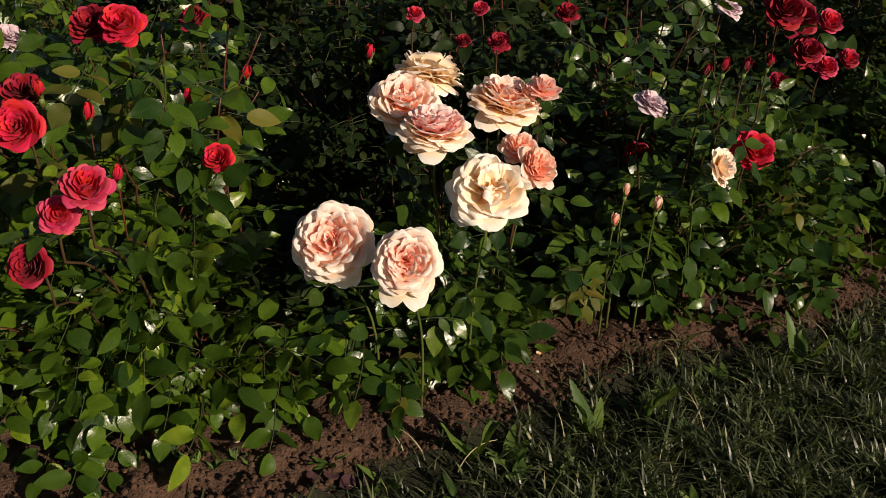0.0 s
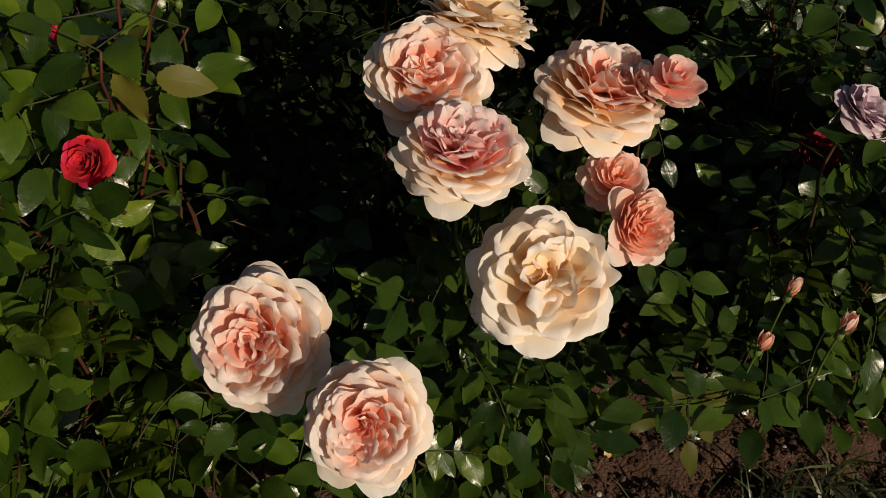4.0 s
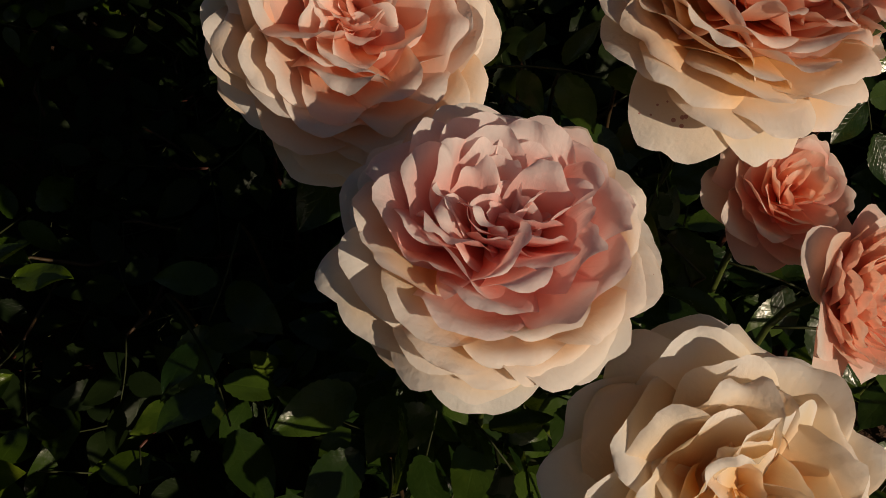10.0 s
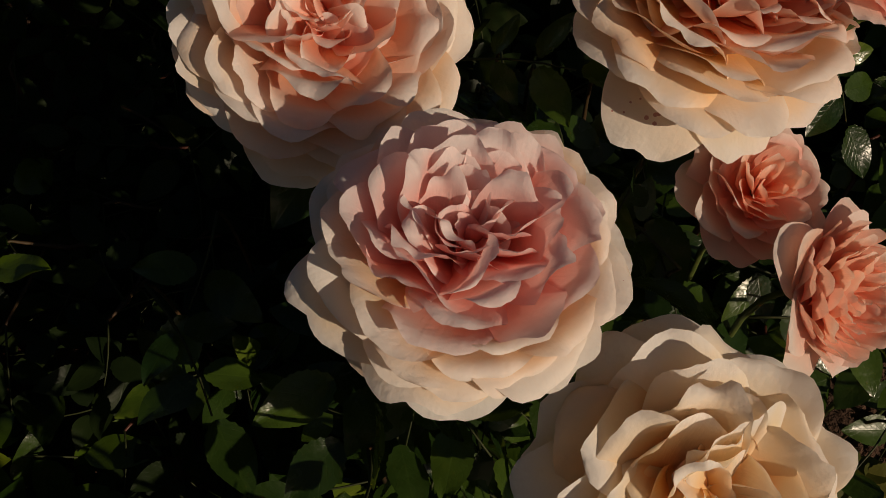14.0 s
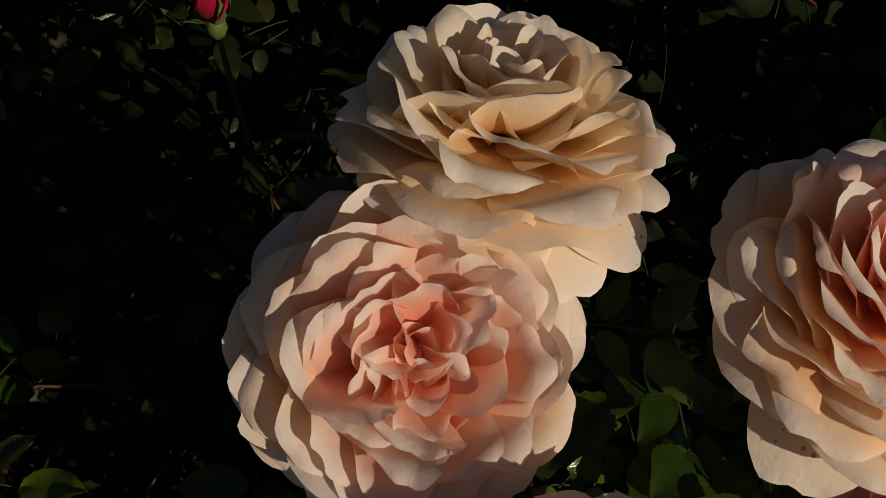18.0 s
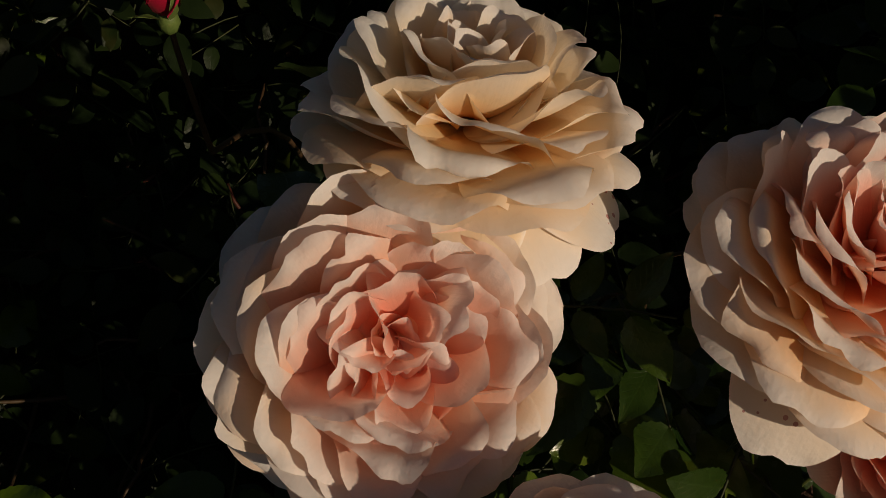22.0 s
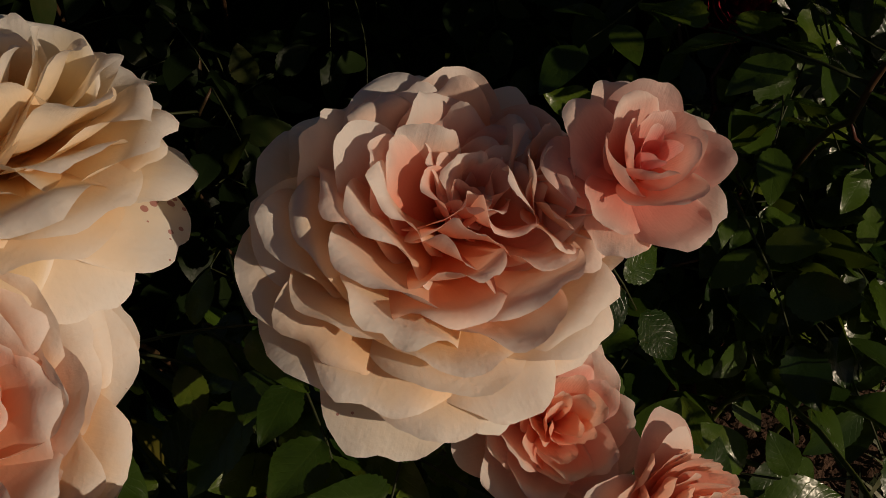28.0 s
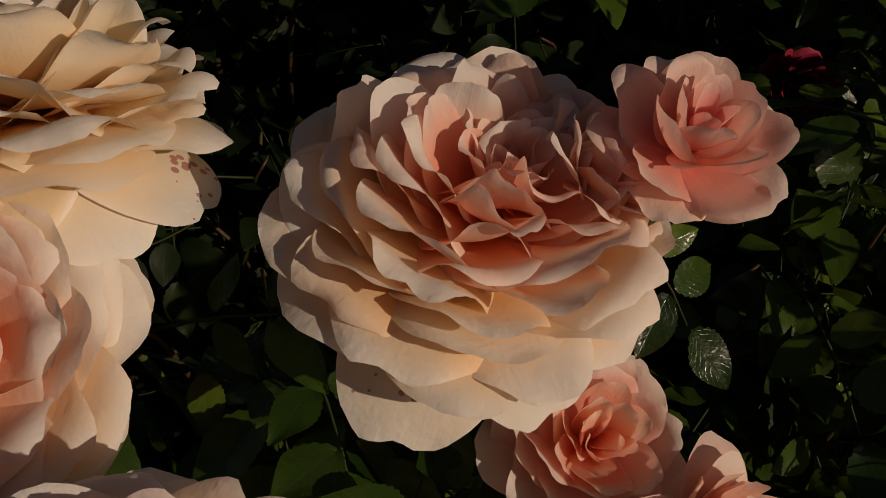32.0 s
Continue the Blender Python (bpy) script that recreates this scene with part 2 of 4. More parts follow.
PETAL_LILAC = petal_material("petal_lilac", (0.50, 0.30, 0.40), (0.58, 0.42, 0.50), (0.68, 0.56, 0.62), (0.7, 0.4, 0.5), 0.25)
LEAF = leaf_material("rose_leaf", (0.010, 0.029, 0.006), (0.060, 0.110, 0.013), (0.19, 0.235, 0.022), 0.15)
LEAF_RED_BUSH = leaf_material("rose_leaf_warm", (0.012, 0.034, 0.005), (0.086, 0.150, 0.010), (0.25, 0.30, 0.024), 0.16)
# shade of the gaps and back rows is put into this leaf colour
LEAF_SHADED = leaf_material("shaded_rose_leaf", (0.008, 0.017, 0.005), (0.020, 0.036, 0.009), (0.05, 0.045, 0.012), 0.34)
LEAF_YOUNG = leaf_material("young_bronze_leaf", (0.055, 0.065, 0.012), (0.13, 0.125, 0.020), (0.20, 0.125, 0.030), 0.36)
CANE = plain_material("rose_cane", (0.030, 0.034, 0.012), (0.075, 0.035, 0.018), 40.0, 0.5, 0.5, third=(0.14, 0.055, 0.028))
STEM_RED = plain_material("young_red_stem", (0.050, 0.017, 0.011), (0.085, 0.026, 0.016), 60.0, 0.45, 0.3, third=(0.075, 0.050, 0.018))
LEAF_STALK = plain_material("leaf_stalk", (0.018, 0.026, 0.008), (0.040, 0.048, 0.014), 60.0, 0.6, 0.3, third=(0.07, 0.035, 0.018))
STEM_GREEN = plain_material("green_stem", (0.045, 0.070, 0.016), (0.085, 0.105, 0.024), 60.0, 0.45, 0.3, third=(0.16, 0.07, 0.03))
SEPAL = plain_material("sepal_green", (0.06, 0.11, 0.025), (0.12, 0.17, 0.04), 90.0, 0.5, 0.3, third=(0.20, 0.09, 0.05))
SOIL = plain_material("garden_soil", (0.028, 0.015, 0.010), (0.095, 0.052, 0.033), 34.0, 0.95, 7.0, 9.0, (0.17, 0.098, 0.064))
CLOD = plain_material("soil_clod", (0.038, 0.020, 0.013), (0.098, 0.053, 0.033), 110.0, 0.95, 2.0, 6.0, (0.17, 0.09, 0.056))
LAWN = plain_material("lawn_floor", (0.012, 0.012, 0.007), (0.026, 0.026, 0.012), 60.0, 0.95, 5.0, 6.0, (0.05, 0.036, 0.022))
GRASS = leaf_material("grass_blade", (0.008, 0.014, 0.006), (0.120, 0.145, 0.062), (0.52, 0.47, 0.30), 0.28)
WEED = leaf_material("weed_leaf", (0.04, 0.08, 0.018), (0.10, 0.16, 0.030), (0.20, 0.25, 0.06), 0.35)
STONE = plain_material("pebble", (0.20, 0.17, 0.14), (0.38, 0.33, 0.28), 90.0, 0.8, 0.5)
HOSE = plain_material("hose_teal", (0.012, 0.075, 0.065), (0.02, 0.11, 0.095), 60.0, 0.4, 0.2)
DEAD = plain_material("dead_leaf", (0.030, 0.012, 0.016), (0.07, 0.030, 0.035), 60.0, 0.8, 0.4)
LITTER = plain_material("dry_litter", (0.30, 0.25, 0.14), (0.45, 0.38, 0.24), 60.0, 0.85, 0.4)


# ---- mesh helpers ----
def mesh_of(name, verts, faces, mats, uvs=None, slots=None, smooth=True):
    me = bpy.data.meshes.new(name)
    me.from_pydata([tuple(v) for v in verts], [], faces)
    for m in mats:
        me.materials.append(m)
    if uvs is not None:
        layer = me.uv_layers.new(name="uv")
        idx = np.empty(len(me.loops), dtype=np.int32)
        me.loops.foreach_get("vertex_index", idx)
        layer.data.foreach_set("uv", np.asarray(uvs, dtype=np.float32)[idx].ravel())
    if slots is not None:
        me.polygons.foreach_set("material_index", np.asarray(slots, dtype=np.int32))
    me.polygons.foreach_set("use_smooth", np.full(len(me.polygons), smooth))
    me.update()
    return me


def link_part(name, me, parent, m=None, label=""):
    ob = new(name, me)
    ob.parent = parent
    if m is not None:
        ob.matrix_local = m
    return tagged(ob, label)


def root(name, place, label, category, group="", kind=""):
    ob = new(name)
    ob.location = place
    ob.empty_display_size = 0.02
    return tagged(ob, label, category, group, kind)


def bezier(p0, p1, p2, n):
    return [Vector(p0) * (1 - s) ** 2 + Vector(p1) * 2 * s * (1 - s) + Vector(p2) * s * s for s in np.linspace(0, 1, n)]


def tube(points, r0, r1, sides=6, wobble=0.0, rng=None):
    """Verts and faces of a tapered tube along points, closed at both ends."""
    verts, faces = [], []
    n = len(points)
    side = Vector((1, 0.13, 0.07))
    for i, p in enumerate(points):
        d = (points[min(i + 1, n - 1)] - points[max(i - 1, 0)]).normalized()
        side = (side - d * side.dot(d)).normalized()
        other = d.cross(side)
        r = r0 + (r1 - r0) * i / (n - 1)
        if wobble and rng is not None:
            r *= 1 + wobble * (rng.random() - 0.5)
        for k in range(sides):
            a = 2 * math.pi * k / sides
            verts.append(p + (side * math.cos(a) + other * math.sin(a)) * r)
    for i in range(n - 1):
        for k in range(sides):
            k2 = (k + 1) % sides
            faces.append((i * sides + k, i * sides + k2, (i + 1) * sides + k2, (i + 1) * sides + k))
    faces.append(tuple(range(sides - 1, -1, -1)))
    faces.append(tuple((n - 1) * sides + k for k in range(sides)))
    return verts, faces


def axes(z, x_hint=(1, 0, 0), spin=0.0):
    """A rotation whose z axis is z."""
    z = Vector(z).normalized()
    x = Vector(x_hint) - z * Vector(x_hint).dot(z)
    x.normalize()
    y = z.cross(x)
    return Matrix((x, y, z)).transposed().to_4x4() @ Matrix.Rotation(spin, 4, "Z")


# ---- petals and blooms ----
def petal_grid(L, W, base_el, tip_el, tight, ruffle, rng, curl=0.0, notch=0.05, point=0.0, nu=13, nv=11, power=1.0, r0=0.05,
               least=0.2, roll=0.0, lip=0.0, fold=0.0):
    """One petal as a piece of a bowl round the bloom's axis: it starts r0 from the axis and leans along +x, elevations in degrees
    along its length; tight is how closely it follows the bowl, least the smallest radius of its hollow; curl rolls the sides
    back, lip (degrees) turns the rim outwards, roll lifts one side over the next petal; point 1 gives a sharp tip."""
    ph = rng.uniform(0, 6.28, 10)
    k1, k2, k3 = rng.uniform(1.2, 2.6), rng.uniform(3.4, 5.2), rng.uniform(6.0, 9.5)
    skew = rng.uniform(-0.08, 0.08)
    steps = 60
    q = (np.arange(steps) + 0.5) / steps
    lean = lambda t: np.radians(base_el + (tip_el - base_el) * t ** power - lip * np.clip((t - 0.80) / 0.20, 0, 1) ** 1.3)
    els = lean(q)
    line = np.vstack([[r0, 0.0], np.stack([r0 + np.cumsum(np.cos(els)) * L / steps, np.cumsum(np.sin(els)) * L / steps], 1)])
    s = (0.05 + 0.95 * (1 - (1 - np.arange(nv) / (nv - 1)) ** 1.6))[:, None]
    e = np.sin(1.5708 * np.linspace(-1, 1, nu))[None, :]
    half_row = 0.5 * W * (0.14 + 0.86 * np.sin(1.5708 * np.minimum(1, s * 1.2))) * (1 - point * s ** 2)
    se = s * (1 - 0.50 * (1 - np.sqrt(np.maximum(0.0, 1 - 0.985 * e * e))) - notch * np.exp(-(e / 0.22) ** 2) * s * s)
    se = se * (1 + (0.006 * np.sin(k3 * e + ph[3]) + 0.022 * np.sin(k1 * 1.5 * e + ph[7]) + 0.004 * np.sin(2.6 * k3 * e + ph[6])) * s)
    se = np.clip(se, 0, 1)
    pr, pz = (np.interp(se * steps, np.arange(steps + 1), line[:, k]) for k in (0, 1))
    el = lean(se)
    rho = np.maximum(pr * tight, least)
    c = (half_row * e + skew * W * s * s * 0.5) / rho
    radial, y = pr - rho * (1 - np.cos(c)), rho * np.sin(c)
    rim = np.maximum(np.abs(e) ** 4 * np.minimum(1, s * 1.3), np.clip((s - 0.55) / 0.45, 0, 1) ** 2)
    wave = np.sin(k1 * e + ph[0] + 2.0 * s) * 0.6 + np.sin(k2 * e + ph[1] - 3 * s) * 0.5 + 0.5 * np.sin(4.0 * s + ph[2]) * e
    fine = np.sin(k3 * e + ph[4]) * 0.22 + np.sin(k3 * 1.7 * e + ph[5]) * 0.12
    edge = np.clip((np.abs(e) - 0.78) / 0.22, 0, 1) ** 1.6 * np.minimum(1, s * 1.6)
    off = ruffle * W * (wave * (0.20 + 0.80 * rim) + fine * rim * rim) - curl * W * np.abs(e) ** 3 * np.minimum(1, s * 1.3) * 0.5
    off = off + roll * W * s * e + fold * W * (e * e - 0.3) * s * s
    off = off - lip / 900 * W * edge * (0.7 + 0.6 * np.sin(k2 * e + ph[8]))
    nr, nz = -np.sin(el), np.cos(el)
    verts = np.stack([radial + nr * np.cos(c) * off, y + nr * np.sin(c) * off, pz + nz * off], -1).reshape(-1, 3)
    uvs = np.stack([0.5 + 0.5 * e + 0 * s, np.maximum(se, s * (0.42 + 0.58 * np.abs(e) ** 3))], -1).reshape(-1, 2)
    faces = [(i * nu + j, i * nu + j + 1, i * nu + nu + j + 1, i * nu + nu + j) for i in range(nv - 1) for j in range(nu - 1)]
    return verts, faces, uvs


def lerp(stops, f):
    xs = [s[0] for s in stops]
    return float(np.interp(f, xs, [s[1] for s in stops]))


# Full blooms are built of rings, outermost first: petals in the ring, where their rims stand (out from the axis and up),
# width, how much they are cupped (degrees; negative hollows them), turned-out rim (degrees), ruffle, looseness (degrees)
RINGS = {
    "rosette": [(6, 1.05, -0.10, 1.14, 10, 5, 0.040, 2), (7, 1.03, 0.06, 1.00, -4, 40, 0.045, 3), (8, 0.98, 0.24, 0.90, -20, 70, 0.050, 4),
                (8, 0.90, 0.40, 0.84, -28, 85, 0.055, 5), (8, 0.80, 0.53, 0.76, -30, 80, 0.060, 6), (8, 0.69, 0.61, 0.66, -30, 80, 0.075, 11),
                (8, 0.57, 0.65, 0.58, -28, 75, 0.095, 17), (7, 0.46, 0.66, 0.52, -24, 65, 0.110, 25), (7, 0.35, 0.63, 0.45, -20, 60, 0.120, 32),
                (6, 0.24, 0.58, 0.40, -14, 50, 0.130, 38), (5, 0.13, 0.50, 0.34, -8, 40, 0.140, 40)],
    "open": [(6, 1.05, -0.14, 1.10, 14, 15, 0.055, 4), (7, 1.03, 0.04, 0.94, 0, 60, 0.065, 6), (7, 0.93, 0.26, 0.88, -18, 85, 0.080, 10),
             (7, 0.80, 0.44, 0.80, -26, 85, 0.100, 18), (7, 0.66, 0.56, 0.72, -26, 75, 0.115, 27), (6, 0.51, 0.60, 0.64, -22, 65, 0.125, 36),
             (6, 0.36, 0.56, 0.54, -16, 55, 0.135, 44), (5, 0.22, 0.48, 0.44, -8, 40, 0.140, 50)],
    "blown": [(6, 1.05, -0.14, 1.15, 10, 20, 0.045, 3), (7, 1.04, 0.04, 1.00, -2, 60, 0.050, 4), (7, 0.97, 0.24, 0.94, -16, 90, 0.055, 6),
              (7, 0.86, 0.42, 0.90, -22, 95, 0.060, 8), (6, 0.72, 0.58, 0.92, -26, 90, 0.065, 10), (6, 0.56, 0.70, 0.82, -26, 80, 0.070, 12),
              (5, 0.41, 0.74, 0.70, -22, 65, 0.080, 16), (5, 0.27, 0.70, 0.52, -14, 50, 0.090, 22), (4, 0.15, 0.62, 0.38, -8, 30, 0.100, 26)],
    "small": [(5, 1.16, 0.12, 1.05, 0, 50, 0.040, 3), (6, 1.00, 0.46, 0.92, -22, 70, 0.045, 4), (6, 0.80, 0.72, 0.80, -28, 60, 0.050, 5),
              (6, 0.61, 0.84, 0.66, -28, 45, 0.060, 8), (5, 0.44, 0.88, 0.56, -24, 35, 0.070, 11), (5, 0.30, 0.86, 0.44, -16, 25, 0.080, 16),
              (4, 0.16, 0.80, 0.32, -8, 20, 0.090, 20)],
    "pompom": [(4, 1.30, 0.00, 1.00, 8, 30, 0.040, 5), (5, 1.10, 0.28, 0.90, -14, 40, 0.040, 4), (8, 0.98, 0.48, 0.70, -50, 10, 0.050, 4),
               (8, 0.91, 0.60, 0.64, -48, 15, 0.060, 6), (8, 0.82, 0.69, 0.57, -44, 20, 0.070, 8), (8, 0.72, 0.75, 0.50, -38, 25, 0.085, 11),
               (8, 0.61, 0.79, 0.44, -32, 30, 0.100, 15), (8, 0.50, 0.80, 0.39, -26, 30, 0.110, 20), (7, 0.38, 0.80, 0.35, -20, 30, 0.120, 25),
               (6, 0.26, 0.79, 0.31, -14, 30, 0.130, 30), (5, 0.14, 0.77, 0.26, -8, 25, 0.130, 30)],
    "half_open": [(5, 1.10, 0.30, 0.98, -8, 70, 0.050, 5), (5, 0.95, 0.62, 0.92, -22, 60, 0.050, 6), (4, 0.52, 0.92, 0.84, -26, 60, 0.045, 7),
                  (4, 0.32, 0.92, 0.62, -18, 20, 0.050, 8), (3, 0.15, 0.88, 0.40, -8, 5, 0.050, 8)],
}
MIX = {"rosette": (0.38, 0.66), "open": (0.60, 0.90), "half_open": (0.10, 0.80), "blown": (0.60, 0.85), "small": (0.25, 0.60), "pompom": (0.16, 0.50)}
STYLES = {
    # smaller flowers: each entry runs from the outermost petal (0) to the heart (1); lengths in bloom radii
    # "reach" and "rise" say where the rim of each petal stands, out from the axis and up
    "cup": dict(count=34, r0=[(0, 0.10), (1, 0.02)], z0=[(0, 0.0), (1, 0.10)],
                reach=[(0, 1.04), (0.12, 0.98), (0.16, 0.86), (0.4, 0.66), (0.7, 0.38), (1, 0.08)],
                rise=[(0, 0.30), (0.12, 0.52), (0.16, 0.82), (0.4, 0.98), (0.7, 1.02), (1, 0.96)],
                spread=[(0, 28), (0.12, 12), (0.16, -26), (0.5, -18), (1, 0)],
                width=[(0, 1.20), (0.16, 1.10), (0.5, 0.80), (1, 0.34)],
                ruffle=[(0, 0.04), (1, 0.05)], jumble=[(0, 3), (0.5, 7), (1, 12)],
                curl=[(0, 0.26), (0.16, 0.22), (0.5, 0.14), (1, 0.05)], hollow=[(0, 0.3), (0.5, 0.2), (1, 0.08)], mats=(0.4, 0.7)),
    "bud": dict(count=7, r0=[(0, 0.20), (1, 0.05)], z0=[(0, 0.0), (1, 0.05)],
                length=[(0, 2.7), (1, 2.9)], width=[(0, 2.2), (1, 1.5)],
                base=[(0, 56), (1, 72)], tip=[(0, 112), (1, 106)],
                ruffle=[(0, 0.012), (1, 0.012)], jumble=[(0, 2), (1, 2)],
                curl=[(0, 0.04), (1, 0.0)], mats=(0.5, 0.8)),
}


def ring_petals(style, rng, nu, nv, heart):
    """Verts, faces, uvs and ring share of each petal of a full bloom; heart shifts the inner rings sideways."""
    rings = RINGS[style]
    turn = rng.uniform(0, 6.28)
    for k, (n, reach, rise, width, spread, lip, ruffle, loose) in enumerate(rings):
        f = k / (len(rings) - 1)
        turn += math.pi / n + rng.normal(0, 0.12)
        lay = rng.choice((-1, 1))
        for i in range(n):
            out, up = reach * (1 + rng.normal(0, 0.028)) - 0.06 * (1 - f), rise + rng.normal(0, 0.016 + 0.03 * f * f) - 0.12 * f
            mean = math.degrees(math.atan2(up, out))
            sp, w = spread + rng.normal(0, 2), width * rng.uniform(0.88, 1.14)
            verts, faces, uvs = petal_grid(
                math.hypot(out, up) * 1.06, w, mean + sp, mean - sp + rng.normal(0, 2 + loose * 0.2), rng.uniform(0.95, 1.10), ruffle * rng.uniform(0.6, 1.3), rng,
                0.16 + rng.normal(0, 0.07), notch=0.09 * rng.random() ** 2, nu=nu, nv=nv, power=rng.uniform(1.0, 1.35), r0=0.06 * (1 - f) + 0.015,
                least=0.30 - 0.20 * f, roll=lay * (0.045 + 0.0012 * loose) + rng.normal(0, 0.0015 * loose), lip=lip * rng.choice((0.3, 0.9, 1.3, 1.7)) * rng.uniform(0.8, 1.2),
                fold=rng.normal(0, 0.004 * loose))
            place = Matrix.Translation((heart[0] * f, heart[1] * f, 0.12 * f)) @ Matrix.Rotation(2 * math.pi * i / n + turn + rng.normal(0, 0.05 + 0.006 * loose), 4, "Z")
            if loose > 6:
                mid = Vector(verts[len(verts) // 2]) * 0.8
                place = place @ Matrix.Translation(mid) @ Matrix.Rotation(radians(rng.normal(0, loose * 1.3)), 4, "Z") @ Matrix.Translation(-mid)
            a = np.array(place)
            yield verts @ a[:3, :3].T + a[:3, 3], faces, uvs, f


def free_petals(style, rng, nu, nv):
    """The same for a small flower, whose petals follow one another in a spiral."""
    st = STYLES[style]
    count = st["count"]
    for i in range(count):
        f = i / max(1, count - 1)
        jit = lambda a: 1 + a * (rng.random() - 0.5) * 2
        jum = lerp(st["jumble"], f)
        if "reach" in st:
            out, up = lerp(st["reach"], f) * jit(0.03) - lerp(st["r0"], f), lerp(st["rise"], f) + rng.normal(0, 0.015) - lerp(st["z0"], f)
            mean, spread = math.degrees(math.atan2(up, out)), lerp(st["spread"], f) + rng.normal(0, 3)
            length, base_el, tip_el = math.hypot(out, up) * 1.05, mean + spread, mean - spread + rng.normal(0, 3 + jum * 0.1)
        else:
            length, base_el = lerp(st["length"], f) * jit(0.08), lerp(st["base"], f) + rng.normal(0, 3)
            tip_el = lerp(st["tip"], f) + rng.normal(0, 4 + jum * 0.12)
        verts, faces, uvs = petal_grid(
            length, lerp(st["width"], f) * jit(0.14), base_el, tip_el, rng.uniform(0.92, 1.10),
            lerp(st["ruffle"], f) * jit(0.4), rng, lerp(st["curl"], f) + rng.normal(0, 0.05),
            notch=0.10 * rng.random() ** 2, point=0.5 if style == "bud" else 0.0, nu=nu, nv=nv, power=rng.uniform(0.9, 1.4),
            r0=lerp(st["r0"], f), least=0.5 if style == "bud" else lerp(st.get("hollow", [(0, 0.16)]), f), roll=0.03 + rng.normal(0, 0.01 + jum * 0.002),
            lip=0 if style == "bud" else rng.uniform(10, 70))
        place = Matrix.Rotation(i * radians(137.5) + rng.normal(0, 0.12), 4, "Z") @ Matrix.Translation((0, 0, lerp(st["z0"], f)))
        if jum > 10:
            mid = Vector(verts[len(verts) // 2]) * 0.8
            place = place @ Matrix.Translation(mid) @ Matrix.Rotation(radians(rng.normal(0, jum * 0.75)), 4, "Z") @ Matrix.Translation(-mid)
        a = np.array(place)
        yield verts @ a[:3, :3].T + a[:3, 3], faces, uvs, f


def bloom(parent, m, radius, style, mats, seed, nu=13, nv=11, hang=(), heart=(0, 0), second=None):
    """The petals of one bloom, each a part, and its calyx. m: the bloom's pose within its parent."""
    rng = np.random.default_rng(seed)
    low_share, high_share = MIX[style] if style in RINGS else STYLES[style]["mats"]
    for verts, faces, uvs, f in ring_petals(style, rng, nu, nv, heart) if style in RINGS else free_petals(style, rng, nu, nv):
        g = f + rng.normal(0, 0.05)
        mat = mats[0] if g < low_share else mats[1] if g < high_share else mats[2]
        link_part("petal", mesh_of("petal", verts * radius, faces, [mat], uvs), parent, m)
    if second:
        x, y, size, tilt, turn = second
        a = np.array(Matrix.Translation((x, y, 0.36)) @ Matrix.Rotation(radians(turn), 4, "Z") @ Matrix.Rotation(radians(tilt), 4, "Y") @ Matrix.Scale(size, 4))
        for verts, faces, uvs, f in ring_petals("small", rng, nu, nv, (0, 0)):
            if f > 0.1:
                link_part("petal", mesh_of("petal", (verts @ a[:3, :3].T + a[:3, 3]) * radius, faces, [mats[1] if f < 0.5 else mats[2]], uvs), parent, m)
    for ang, length, tip_el, mat in hang:
        verts, faces, uvs = petal_grid(length, 0.92, -8, tip_el, 1.6, 0.03, rng, 0.05, nu=nu, nv=nv, least=0.5)
        a = np.array(Matrix.Rotation(radians(ang), 4, "Z") @ Matrix.Translation((0.08, 0, -0.02)))
        link_part("petal", mesh_of("petal", (verts @ a[:3, :3].T + a[:3, 3]) * radius, faces, [mat], uvs), parent, m)
    calyx(parent, m, radius if style != "bud" else radius * 1.3, rng, style)


def calyx(parent, m, radius, rng, style):
    """The green hip below a bloom and its five pointed sepals."""
    r = 0.11 * radius if style not in ("bud", "half_open") else 0.34 * radius
    prof = [(0.35, -2.4), (0.85, -1.9), (1.0, -1.2), (0.9, -0.4), (0.55, 0.15), (0.0, 0.2)]
    verts, faces = [], []
    n = 8
    for k, (w, z) in enumerate(prof):
        for j in range(n):
            a = 2 * math.pi * j / n
            verts.append((math.cos(a) * max(w, 0.02) * r, math.sin(a) * max(w, 0.02) * r, z * r))
    for k in range(len(prof) - 1):
        for j in range(n):
            faces.append((k * n + j, k * n + (j + 1) % n, (k + 1) * n + (j + 1) % n, (k + 1) * n + j))
    faces.append(tuple(range(n - 1, -1, -1)))
    hip = link_part("hip", mesh_of("hip", verts, faces, [SEPAL]), parent, m)
    for j in range(5):
        if style in ("bud", "half_open"):
            el = (66, 100) if style == "bud" else (10, -60)
            L, W = (2.3 * radius / 1.3, 0.8 * radius / 1.3) if style == "bud" else (0.9 * radius, 0.3 * radius)
            el = (el[0] - rng.random() * 10, el[1] - (rng.random() < 0.4) * 60)
        else:
            el, L, W = (-5, -75), 0.45 * radius, 0.16 * radius
        v, f, uv = petal_grid(L, W, el[0], el[1], 1.2, 0.02, rng, r0=0, least=W, point=0.97, nu=5, nv=7, notch=0)
        a = np.array(Matrix.Rotation(j * radians(72) + 0.3, 4, "Z") @ Matrix.Translation((r * 0.75, 0, -0.1 * r)))
        link_part("sepal", mesh_of("sepal", v @ a[:3, :3].T + a[:3, 3], f, [SEPAL], uv), hip)


